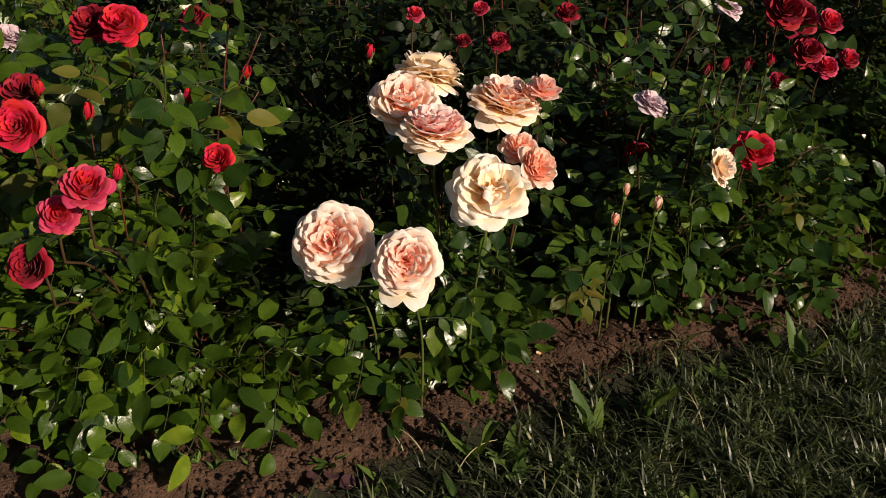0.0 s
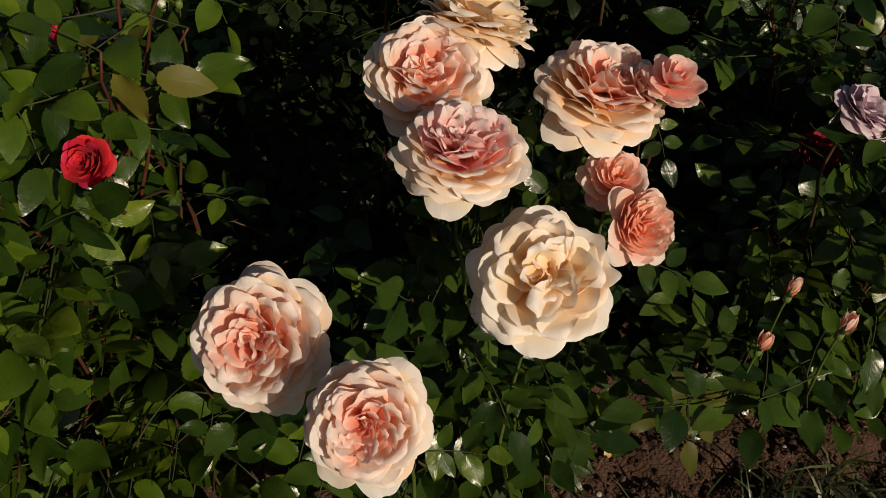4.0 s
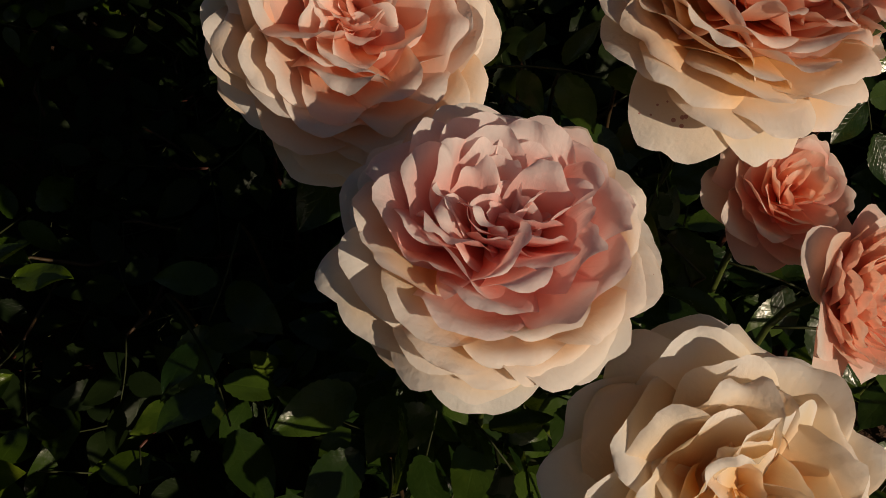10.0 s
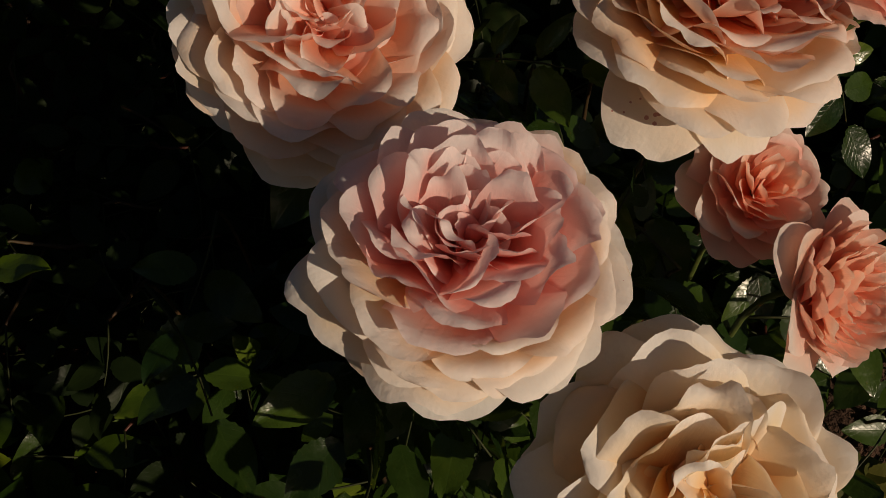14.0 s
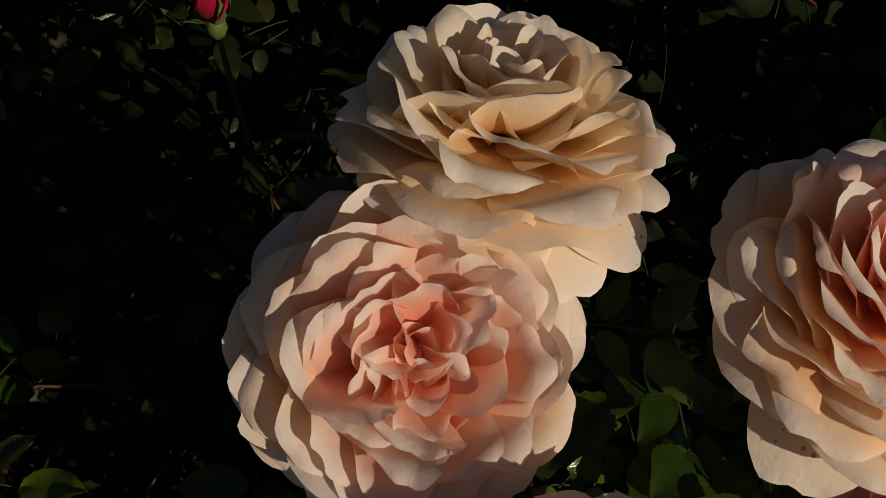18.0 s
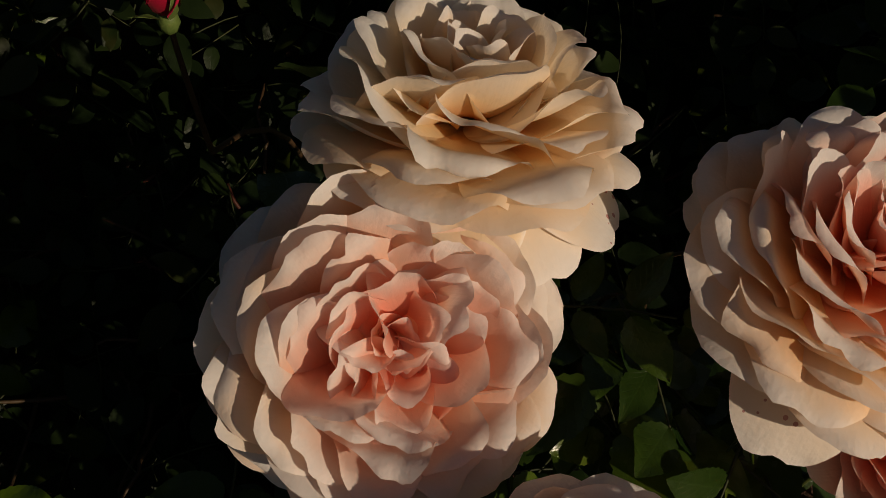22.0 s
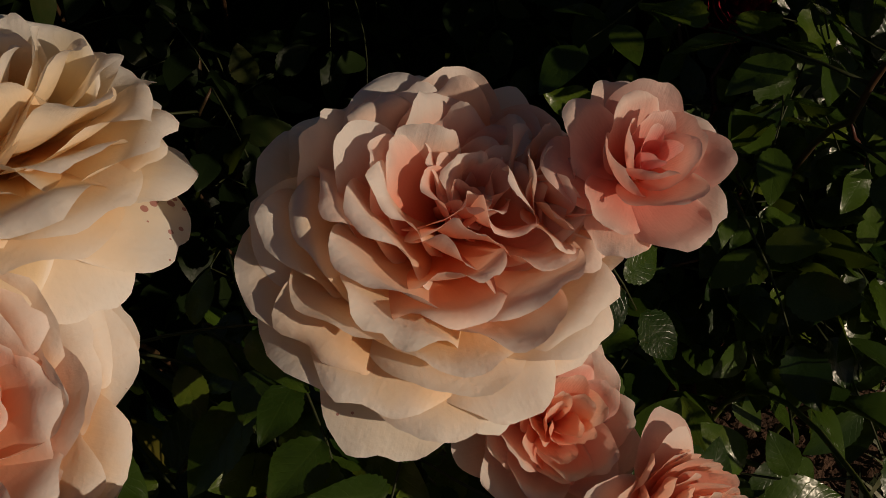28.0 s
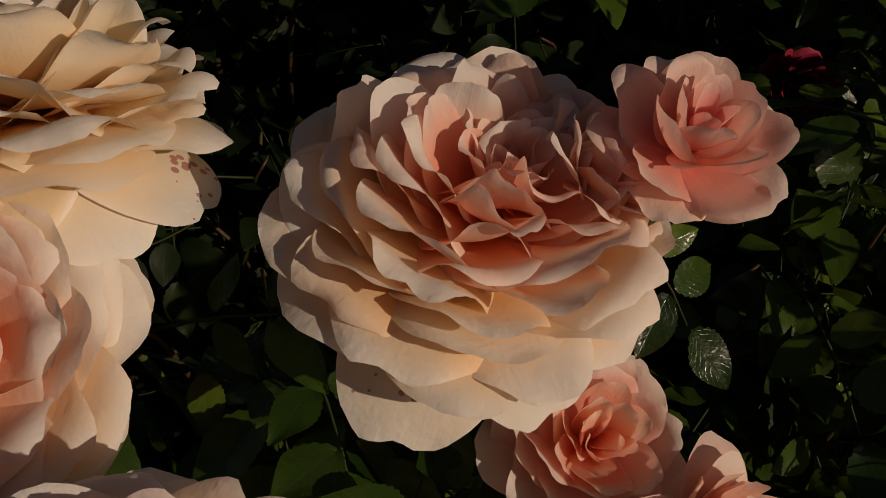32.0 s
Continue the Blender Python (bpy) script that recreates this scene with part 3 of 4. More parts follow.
# ---- leaves ----
def leaflet(verts, faces, uvs, m, L, W, rng, hi, teeth=1.0):
    """Adds one pointed oval leaflet with a toothed edge and a folded midrib; base at the origin of m, along +x."""
    n = 23 if hi else 9
    fold, droop = rng.uniform(0.05, 0.24), rng.uniform(0.0, 0.20)
    wave, ph = rng.uniform(0.0, 0.06), rng.uniform(0, 6.28)
    start = len(verts)
    cols = (-1, -0.5, 0, 0.5, 1) if hi else (-1, 0, 1)
    a = np.array(m)
    for i in range(n):
        s = i / (n - 1)
        h = 0.5 * W * max(0.02, math.sin(math.pi * min(1, s ** 0.82)) ** 0.85 * (1 - 0.12 * s))
        tooth = 0.0
        if hi and 0 < i < n - 1:
            tooth = (0.058 * W if i % 2 else -0.016 * W) * teeth
        for e in cols:
            edge = abs(e) == 1
            y = e * h + (math.copysign(tooth, e) * 0.6 if edge else 0)
            x = s * L - (tooth * 0.5 if edge else 0)
            z = abs(e) * h * fold - droop * L * s * s + wave * L * math.sin(7 * s + ph) * abs(e)
            p = a[:3, :3] @ np.array((x, y, z)) + a[:3, 3]
            verts.append(p)
            uvs.append((0.5 + 0.5 * e, s))
    k = len(cols)
    for i in range(n - 1):
        for j in range(k - 1):
            q = start + i * k + j
            faces.append((q, q + k, q + k + 1, q + 1))


def leaf_mesh(seed, mat, hi=True, count=5, size=0.034):
    """A compound rose leaf: one leaflet at the tip and pairs along a curved stalk, from the origin along +x, face up (+z)."""
    rng = np.random.default_rng(seed)
    verts, faces, uvs = [], [], []
    length = size * (2.3 if count >= 5 else 1.6)
    sag = rng.uniform(0.02, 0.22)
    stalk = [Vector((length * s, 0.05 * length * math.sin(3 * s), -sag * length * s * s)) for s in np.linspace(0, 1, 5)]
    at_s = [(1.0, 0)] + [(s, d) for s in ((0.72, 0.40) if count >= 5 else (0.62,)) for d in (1, -1)]
    for s, d in at_s:
        p = Vector((length * s, 0.05 * length * math.sin(3 * s), -sag * length * s * s))
        k = (1.12 if d == 0 else 1.0 if s > 0.6 else 0.82) * rng.uniform(0.88, 1.12)
        m = (Matrix.Translation(p) @ Matrix.Rotation(radians(d * rng.uniform(52, 78)), 4, "Z")
             @ Matrix.Rotation(radians(rng.normal(6, 12)), 4, "Y") @ Matrix.Rotation(radians(rng.normal(0, 16)), 4, "X")
             @ Matrix.Translation((0.003, 0, 0)))
        leaflet(verts, faces, uvs, m, size * k, size * k * rng.uniform(0.54, 0.68), rng, hi)
    n_leaf = len(faces)
    tv, tf = tube(stalk, size * 0.028, size * 0.015, 4)
    off = len(verts)
    verts += [np.array(v) for v in tv]
    uvs += [(0.25, 0.5)] * len(tv)
    faces += [tuple(i + off for i in f) for f in tf]
    slots = [0] * n_leaf + [1] * len(tf)
    return mesh_of("leaf", verts, faces, [mat, LEAF_STALK], uvs, slots)


LEAVES = {}
# the dark key is the leaf coloured for shade
for key, mat in (("green", LEAF), ("warm", LEAF_RED_BUSH), ("young", LEAF_YOUNG), ("dark", LEAF_SHADED)):
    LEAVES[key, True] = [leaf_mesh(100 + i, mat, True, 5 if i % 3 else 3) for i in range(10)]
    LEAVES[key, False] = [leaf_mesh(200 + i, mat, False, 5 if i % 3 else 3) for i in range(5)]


def leaf_pose(p, out, face, scale, rng):
    """A pose at p, the stalk along out, the face turned to face."""
    x = Vector(out).normalized()
    z = Vector(face)
    z = (z - x * z.dot(x)).normalized()
    y = z.cross(x)
    m = Matrix((x, y, z)).transposed().to_4x4()
    return Matrix.Translation(p) @ m @ Matrix.Rotation(rng.normal(0, 0.25), 4, "X") @ Matrix.Scale(scale, 4)


def cane_points(base, tip, rng, bow=0.35, n=9):
    base, tip = Vector(base), Vector(tip)
    mid = base.lerp(tip, 0.5)
    mid.z = base.z + (tip.z - base.z) * (0.5 + bow)
    mid += Vector((rng.normal(0, 0.02), rng.normal(0, 0.02), 0))
    pts = bezier(base, mid, tip, n)
    for p in pts[1:-1]:
        p += Vector((rng.normal(0, 0.004), rng.normal(0, 0.004), 0))
    return pts


def bush(label, crowns, tips, leaf_key, seed, hi=True, step=0.042, lead=(0, -0.45), scale=(0.75, 1.2),
         name="rose_bush", group="rose bushes in the bed", parts=290, gap=None, cane_r=0.0032, fill=lambda rng: [], hero=(), sprays=()):
    """A rose bush: canes from a few crowns in the soil to tips under the dome, leaves in turn along the canes."""
    rng = np.random.default_rng(seed)
    c0 = Vector(crowns[0])
    thing = root(name, c0, label, "rose bush", group)
    made, rest = 0, []
    tip_list = tips(rng)
    all_leaves = []
    for tip in tip_list:
        if gap and gap[0] < tip[0] < gap[1] and gap[2] < tip[1] < gap[3]:
            continue
        crown = min(crowns, key=lambda c: (Vector(c) - Vector((tip[0], tip[1], 0))).length + rng.random() * 0.1)
        base = Vector(crown) + Vector((rng.normal(0, 0.02), rng.normal(0, 0.02), -0.01))
        pts = cane_points(base, tip, rng)
        v, f = tube([p - c0 for p in pts], cane_r * rng.uniform(0.8, 1.3), 0.0011, 5)
        link_part("cane", mesh_of("cane", v, f, [CANE if rng.random() < 0.75 else STEM_RED]), thing)
        run = [(pts[i + 1] - pts[i]).length for i in range(len(pts) - 1)]
        total, s, k = sum(run), 0.0, rng.random() * 6
        s = total * 0.28
        while s < total:
            d, i = s, 0
            while i < len(run) - 1 and d > run[i]:
                d -= run[i]
                i += 1
            p = pts[i].lerp(pts[i + 1], min(1, d / run[i]))
            along = (pts[i + 1] - pts[i]).normalized()
            k += 2.4 + rng.normal(0, 0.4)
            flat = Vector((math.cos(k), math.sin(k), 0))
            out = (flat + along * 0.35 + Vector((lead[0], lead[1], 0)) * 0.5 + Vector((0, 0, rng.uniform(-0.35, 0.25))))
            face = Vector((rng.normal(0.20, 0.62), rng.normal(-0.32, 0.58), 0.80))
            all_leaves.append((p, leaf_pose(p - c0, out, face, rng.uniform(*scale), rng), rng.random()))
            s += step * rng.uniform(0.6, 1.4)
        p = pts[-1]
        all_leaves.append((p, leaf_pose(p - c0, (pts[-1] - pts[-2]) + Vector((lead[0], lead[1], -0.2)) * 0.3,
                                        (rng.normal(0.0, 0.4), rng.normal(-0.2, 0.3), 0.9), rng.uniform(*scale), rng), rng.random()))
    for place, out, face, size, key in hero:
        p = Vector(place) - Vector(out).normalized() * 0.07 * size
        link_part("leaf", LEAVES[key, True][int(rng.integers(10))], thing, leaf_pose(p - c0, out, face, size, rng))
        if key == "warm":
            continue
        v, f = tube(bezier(p - c0 + Vector((0.004, 0.02, -0.09)), p - c0 + Vector((0, 0.02, -0.03)), p - c0, 6), 0.0014, 0.0009, 5)
        link_part("twig", mesh_of("twig", v, f, [CANE]), thing)
    for base, tip, leaf_scale in sprays:
        pts = cane_points(base, tip, rng, 0.2, 11)
        v, f = tube([p - c0 for p in pts], 0.0030, 0.0012, 6)
        cane = link_part("cane", mesh_of("cane", v, f, [STEM_RED]), thing)
        k = rng.uniform(0, 6.28)
        for i in (5, 6, 7, 8, 9, 10):
            k += 2.4 + rng.normal(0, 0.4)
            out = Vector((math.cos(k), math.sin(k) - 0.3, rng.uniform(-0.2, 0.4) + (0.8 if i == 10 else 0)))
            if -0.33 < pts[i].x < 0:
                out.x = -abs(out.x) - 0.3
            me = LEAVES["young" if rng.random() > 0.97 else leaf_key, True][int(rng.integers(10))]
            link_part("leaf", me, cane, leaf_pose(pts[i] - c0, out, (rng.normal(0.35, 0.3), rng.normal(-0.5, 0.3), 0.75), leaf_scale * rng.uniform(0.85, 1.2), rng))
    # the leaves next to the path are parts, the rest one mass
    inside = lambda p: gap and gap[0] < p[0] < gap[1] and gap[2] < p[1] < gap[3] and rng.random() > 0.10
    all_leaves = [q for q in all_leaves if not inside(q[0])]
    all_leaves.sort(key=lambda q: q[0].y - 0.4 * q[0].z)
    for n, (p, m, r) in enumerate(all_leaves):
        if n < parts:
            me = LEAVES["young" if r > 0.985 else leaf_key, hi][int(r * 1000) % (10 if hi else 5)]
            link_part("leaf", me, thing, m)
        else:
            rest.append((m, int(r * 1000)))
    for p in fill(rng):
        if inside(p):
            continue
        a = rng.uniform(0, 6.28)
        rest.append((leaf_pose(Vector(p) - c0, (math.cos(a), math.sin(a), rng.uniform(-0.5, 0.3)),
                               (rng.normal(0.2, 0.45), rng.normal(-0.3, 0.45), 0.8), rng.uniform(*scale), rng), int(rng.integers(1000))))
    if rest:
        mass_of(thing, rest, leaf_key)
    return thing


def mass_of(thing, rest, leaf_key):
    """Many far leaves joined in one mesh."""
    vs, fs, us, sl, off = [], [], [], [], 0
    cache = []
    for me in LEAVES[leaf_key, False]:
        co = np.empty(len(me.vertices) * 3)
        me.vertices.foreach_get("co", co)
        uv = np.zeros((len(me.vertices), 2))
        for lp, d in zip(me.loops, me.uv_layers[0].data):
            uv[lp.vertex_index] = d.uv
        cache.append((co.reshape(-1, 3), [tuple(p.vertices) for p in me.polygons], uv, [p.material_index for p in me.polygons]))
    for m, r in rest:
        co, faces, uv, slots = cache[r % len(cache)]
        a = np.array(m)
        vs.append(co @ a[:3, :3].T + a[:3, 3])
        fs += [tuple(i + off for i in f) for f in faces]
        us.append(uv)
        sl += slots
        off += len(co)
    me = mesh_of("foliage", np.vstack(vs), fs, list(LEAVES[leaf_key, False][0].materials), np.vstack(us), sl)
    tagged(link_part("foliage", me, thing), kind="stuff")


# ---- ground: one sheet, bare bed and lawn ----
EDGE_X = [-3.0, -0.49, -0.24, -0.07, 0.19, 0.40, 0.60, 0.82, 3.0]
EDGE_Y = [0.45, 0.84, 0.90, 1.02, 1.165, 1.265, 1.33, 1.44, 2.3]


def edge_y(x):
    return float(np.interp(x, EDGE_X, EDGE_Y))


def ground_z(x, y):
    d = y - edge_y(x)
    z = 0.012 * max(-1, min(1, d / 0.05))
    near = max(0.0, 1 - max(abs(x) - 1.1, abs(y - 1.3) - 0.7, 0) / 0.6)
    amp = (0.016 if d > -0.02 else 0.004) * near
    p = Vector((x, y, 0))
    z += amp * (noise.noise(p * 14) * 1.4 + noise.noise(p * 37) * 0.9 + abs(noise.noise(p * 80)) * 0.6)
    return z


def ground_sheet():
    xs = np.concatenate([[-900, -200, -50, -14, -5], np.arange(-3.0, -1.2, 0.1), np.arange(-1.2, 1.21, 0.0125), np.arange(1.3, 3.05, 0.1), [5, 14, 50, 200, 900]])
    ys = np.concatenate([[-900, -200, -50, -12, -3, -0.5, 0.3, 0.36, 0.42, 0.48, 0.54, 0.6, 0.66, 0.7], np.arange(0.75, 1.9, 0.0125), [1.96, 2.02, 2.08, 2.14, 2.2, 2.26, 2.32, 2.5, 3.0, 4.0, 6, 14, 50, 200, 900]])
    verts = [(x, y, ground_z(x, y)) for y in ys for x in xs]
    n = len(xs)
    faces, slots = [], []
    for j in range(len(ys) - 1):
        for i in range(n - 1):
            a = j * n + i
            faces.append((a, a + 1, a + n + 1, a + n))
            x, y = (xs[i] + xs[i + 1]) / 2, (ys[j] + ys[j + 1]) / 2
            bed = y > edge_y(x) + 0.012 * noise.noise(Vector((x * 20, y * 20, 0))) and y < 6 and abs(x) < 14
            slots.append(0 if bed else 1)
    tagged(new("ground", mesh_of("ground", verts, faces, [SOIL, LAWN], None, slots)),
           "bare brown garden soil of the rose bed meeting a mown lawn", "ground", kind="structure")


ground_sheet()


def clods():
    """Loose crumbs of earth on the bare strip."""
    rng = np.random.default_rng(5)
    verts, faces = [], []
    for _ in range(7500):
        x = rng.uniform(-0.6, 1.0)
        y = edge_y(x) + abs(rng.normal(0.05, 0.07)) - 0.02
        r = 0.0008 + 0.0055 * rng.random() ** 6
        off = len(verts)
        z = ground_z(x, y)
        for k in range(3):
            for j in range(5):
                a = j * 1.2566 + k * 0.6
                w = (0.75, 1.0, 0.45)[k] * rng.uniform(0.75, 1.2)
                verts.append((x + r * w * math.cos(a), y + r * w * math.sin(a), z + r * (-0.35, 0.3, 0.85)[k]))
        for k in range(2):
            for j in range(5):
                faces.append((off + k * 5 + j, off + k * 5 + (j + 1) % 5, off + k * 5 + 5 + (j + 1) % 5, off + k * 5 + 5 + j))
        faces.append(tuple(off + 10 + j for j in range(5)))
    tagged(new("soil_crumbs", mesh_of("soil_crumbs", verts, faces, [CLOD], smooth=False)),
           "loose crumbs and small clods of dry brown soil", "soil", kind="stuff")


clods()


def grass():
    rng = np.random.default_rng(11)
    verts, faces = [], []

    def blade(x, y, h, w, ang, lean):
        z = ground_z(x, y) - 0.002
        dx, dy = math.cos(ang), math.sin(ang)
        off = len(verts)
        for k, (s, ww) in enumerate(((0, 1), (0.4, 0.9), (0.75, 0.6))):
            bx, by, bz = x + dx * lean * h * s * s, y + dy * lean * h * s * s, z + h * (s - 0.35 * lean * s * s)
            verts.append((bx - dy * w * ww, by + dx * w * ww, bz))
            verts.append((bx + dy * w * ww, by - dx * w * ww, bz))
        verts.append((x + dx * lean * h, y + dy * lean * h, z + h * (1 - 0.35 * lean)))
        faces.extend([(off, off + 1, off + 3, off + 2), (off + 2, off + 3, off + 5, off + 4), (off + 4, off + 5, off + 6)])

    for _ in range(64000):
        x = rng.uniform(-0.35, 1.15)
        depth = rng.random() ** 0.8 * 0.62
        y = edge_y(x) + 0.015 - depth
        clump = noise.noise(Vector((x * 16, y * 16, 3))) + 0.5 * noise.noise(Vector((x * 45, y * 45, 8)))
        thin = 0.80 if x > 0.12 else 0.28
        if y < 0.72 or rng.random() > thin * min(1, 0.15 + depth * 5) * (0.55 + 1.5 * clump):
            continue
        long = rng.random() > 0.985
        blade(x, y, rng.uniform(0.012, 0.044) * (1 + 0.8 * clump) + (0.035 if long else 0), rng.uniform(0.0008, 0.0026),
              rng.uniform(0, 6.28), rng.uniform(0.2, 1.5) if not long else rng.uniform(0.4, 1.1))
    tagged(new("grass", mesh_of("grass", verts, faces, [GRASS], [(0.25, 0.5)] * len(verts))), "short dense green lawn grass with a few dry blades", "grass", kind="stuff")


grass()


def weed(x, y, count, length, width, seed, label, upright=0.7, mat=None):
    """A rosette of long toothed leaves growing out of the ground."""
    rng = np.random.default_rng(seed)
    thing = root("weed", (x, y, ground_z(x, y)), label, "weed", "weeds at the lawn's edge")
    for k in range(count):
        verts, faces, uvs = [], [], []
        a = rng.uniform(0, 6.28)
        up = upright * rng.uniform(0.6, 1.3)
        out = Vector((math.cos(a), math.sin(a), up))
        m = leaf_pose(Vector((0, 0, -0.003)), out, (-out.x * up - 0.2, -out.y * up - 0.3, 1.0), 1.0, rng)
        L = length * rng.uniform(0.6, 1.15)
        leaflet(verts, faces, uvs, m, L, width * rng.uniform(0.6, 1.0), rng, True, 4.0)
        link_part("leaf", mesh_of("weed_leaf", verts, faces, [mat or WEED], uvs), thing)


for k, (wx, wy, n, L, w) in enumerate((
        (0.041, 1.016, 4, 0.085, 0.018), (0.227, 1.067, 3, 0.090, 0.018), (0.305, 1.10, 4, 0.105, 0.018), (0.589, 1.241, 4, 0.090, 0.024), (0.627, 1.371, 4, 0.085, 0.022), (0.70, 1.31, 4, 0.06, 0.018),
        (0.09, 1.02, 6, 0.045, 0.014), (-0.16, 0.985, 6, 0.040, 0.010), (-0.08, 0.96, 5, 0.045, 0.012), (0.33, 1.13, 5, 0.050, 0.014),
        (0.46, 1.20, 5, 0.050, 0.013), (0.16, 0.98, 6, 0.050, 0.015), (0.36, 1.02, 6, 0.045, 0.014), (0.02, 0.93, 7, 0.040, 0.012),
        (0.55, 1.12, 5, 0.045, 0.012), (0.25, 0.92, 6, 0.045, 0.014))):
    weed(wx, wy, n, L, w, 300 + k, "small broad-leaved weed with toothed leaves in the lawn edge", 2.4 if k < 6 else 0.8)
wrng = np.random.default_rng(360)
for k in range(34):
    wx = wrng.uniform(0.0, 0.85)
    weed(wx, edge_y(wx) - wrng.uniform(0.03, 0.42), int(wrng.integers(3, 7)), wrng.uniform(0.022, 0.050), wrng.uniform(0.010, 0.020), 361 + k,
         "small broad-leaved weed with toothed leaves in the lawn", wrng.uniform(0.5, 1.6))
for k in range(9):
    fx, fy = -0.35 + 0.012 * k * (1 if k % 2 else -1), 0.965 + 0.008 * (k % 3)
    weed(fx, fy, 7, 0.022, 0.005, 330 + k, "tuft of feathery weed on the bare soil", 1.2)


def pebble(x, y, r, seed, mat, name, label, category):
    rng = np.random.default_rng(seed)
    bm = bmesh.new()
    bmesh.ops.create_icosphere(bm, subdivisions=2, radius=r)
    for v in bm.verts:
        v.co *= 1 + 0.25 * noise.noise(v.co * (0.9 / r) + Vector((seed, 0, 0)))
        v.co.z *= 0.6
    me = bpy.data.meshes.new(name)
    bm.to_mesh(me)
    bm.free()
    me.materials.append(mat)
    me.polygons.foreach_set("use_smooth", np.full(len(me.polygons), True))
    ob = new(name, me)
    ob.location = (x, y, ground_z(x, y) + r * 0.25)
    tagged(ob, label, category, "small stones on the soil")


for k, (px_, py_, r_) in enumerate(((-0.205, 1.085, 0.0065), (-0.275, 1.03, 0.004), (-0.13, 1.11, 0.004), (0.06, 1.22, 0.003), (0.48, 1.34, 0.004), (0.35, 1.29, 0.003),
                                    (-0.33, 1.015, 0.003), (0.15, 1.19, 0.0035))):
    pebble(px_, py_, r_, 400 + k, STONE, "pebble", "small pale pebble half sunk in brown soil", "stone")
hose_pts = bezier((0.43, 1.50, 0.028), (0.52, 1.44, 0.034), (0.62, 1.50, 0.026), 10)
hv, hf = tube(hose_pts, 0.008, 0.008, 10)
tagged(new("garden_hose", mesh_of("garden_hose", hv, hf, [HOSE])), "short stretch of teal garden hose lying on the soil", "hose")

def fallen_petal(x, y, size, seed, m, name, label, category):
    rng = np.random.default_rng(seed)
    v, f, uv = petal_grid(size, size * 0.9, rng.uniform(-5, 10), rng.uniform(20, 60), 1.0, 0.05, rng, 0.05, nu=9, nv=8, least=size * 0.8, r0=0)
    ob = new(name, mesh_of(name, v, f, [m], uv))
    ob.matrix_world = Matrix.Translation((x, y, ground_z(x, y) + 0.0035)) @ Matrix.Rotation(rng.uniform(0, 6.28), 4, "Z")
    tagged(ob, label, category, "litter on the soil")


for k, (fx, fy, fs, m) in enumerate(((-0.212, 1.080, 0.017, PETAL_ROSE), (-0.294, 1.030, 0.010, PETAL_IVORY), (-0.10, 1.13, 0.008, PETAL_OUTER), (0.16, 1.24, 0.010, PETAL_OUTER),
                                     (0.44, 1.33, 0.010, PETAL_IVORY), (-0.36, 1.00, 0.009, PETAL_ROSE))):
    fallen_petal(fx, fy, fs, 420 + k, m, "fallen_petal", "pale fallen rose petal curled on the brown soil", "petal")
for k, (fx, fy, fs) in enumerate(((-0.144, 0.972, 0.028), (-0.112, 0.960, 0.030), (-0.170, 0.968, 0.022), (-0.13, 0.945, 0.026), (-0.095, 0.985, 0.020), (0.12, 1.09, 0.018), (0.27, 1.15, 0.016))):
    fallen_petal(fx, fy, fs, 430 + k, DEAD, "dead_leaf", "curled dark purple-brown dead leaf on the soil", "leaf")
for k, (sx, sy, sl, sa) in enumerate(((0.39, 1.06, 0.10, 1.9), (0.02, 0.985, 0.07, 0.6), (-0.02, 1.0, 0.08, 2.4), (0.66, 1.27, 0.09, 2.0), (0.30, 0.98, 0.06, 1.2), (0.18, 1.05, 0.07, 1.8), (0.50, 1.15, 0.06, 2.2))):
    dx, dy = math.cos(sa) * sl, math.sin(sa) * sl
    z0 = ground_z(sx, sy)
    v, f = tube([p - Vector((sx, sy, z0)) for p in bezier((sx, sy, z0 - 0.003), (sx + dx * 0.3, sy + dy * 0.3, z0 + sl * 0.6), (sx + dx, sy + dy, z0 + sl * 0.35), 8)], 0.0011, 0.0005, 5)
    ob = new("dry_stalk", mesh_of("dry_stalk", v, f, [LITTER]))
    ob.location = (sx, sy, z0)
    tagged(ob, "thin dry straw-coloured stalk leaning out of the lawn", "stalk", "dry stalks in the lawn")

# ---- rose bushes ----
BED = "rose bushes in the bed"


def dome_tips(cx, cy, rx, ry, h, count, low=0.06, power=2.2, skirts=()):
    """Cane tips under a dome, and along skirts: (x0, y0, x1, y1, bottom, top, count) rows of low canes at the bush's front."""
    def tips(rng):
        out = []
        for _ in range(count):
            a, r = rng.uniform(0, 6.283), rng.random() ** 0.55
            x, y = cx + rx * r * math.cos(a), cy + ry * r * math.sin(a)
            top = low + (h - low) * (1 - r ** power)
            out.append((x, y, top * rng.uniform(0.78, 1.08) + ground_z(x, y)))
        for x0, y0, x1, y1, bottom, top, n in skirts:
            for _ in range(n):
                s, d = rng.random(), rng.random()
                x, y = x0 + (x1 - x0) * s, y0 + (y1 - y0) * s + 0.16 * d
                out.append((x, y, bottom + (top - bottom) * d * rng.uniform(0.7, 1.1) + rng.uniform(0, 0.03)))
        return out
    return tips


def dome_fill(cx, cy, rx, ry, h, count, low=0.06, power=2.2):
    """Places of leaves inside the dome."""
    def fill(rng):
        out = []
        for _ in range(count):
            a, r = rng.uniform(0, 6.283), rng.random() ** 0.5
            x, y = cx + rx * r * math.cos(a), cy + ry * r * math.sin(a)
            top = low + (h - low) * (1 - r ** power)
            out.append((x, y, max(0.03, top * rng.uniform(0.1, 0.85))))
        return out
    return fill


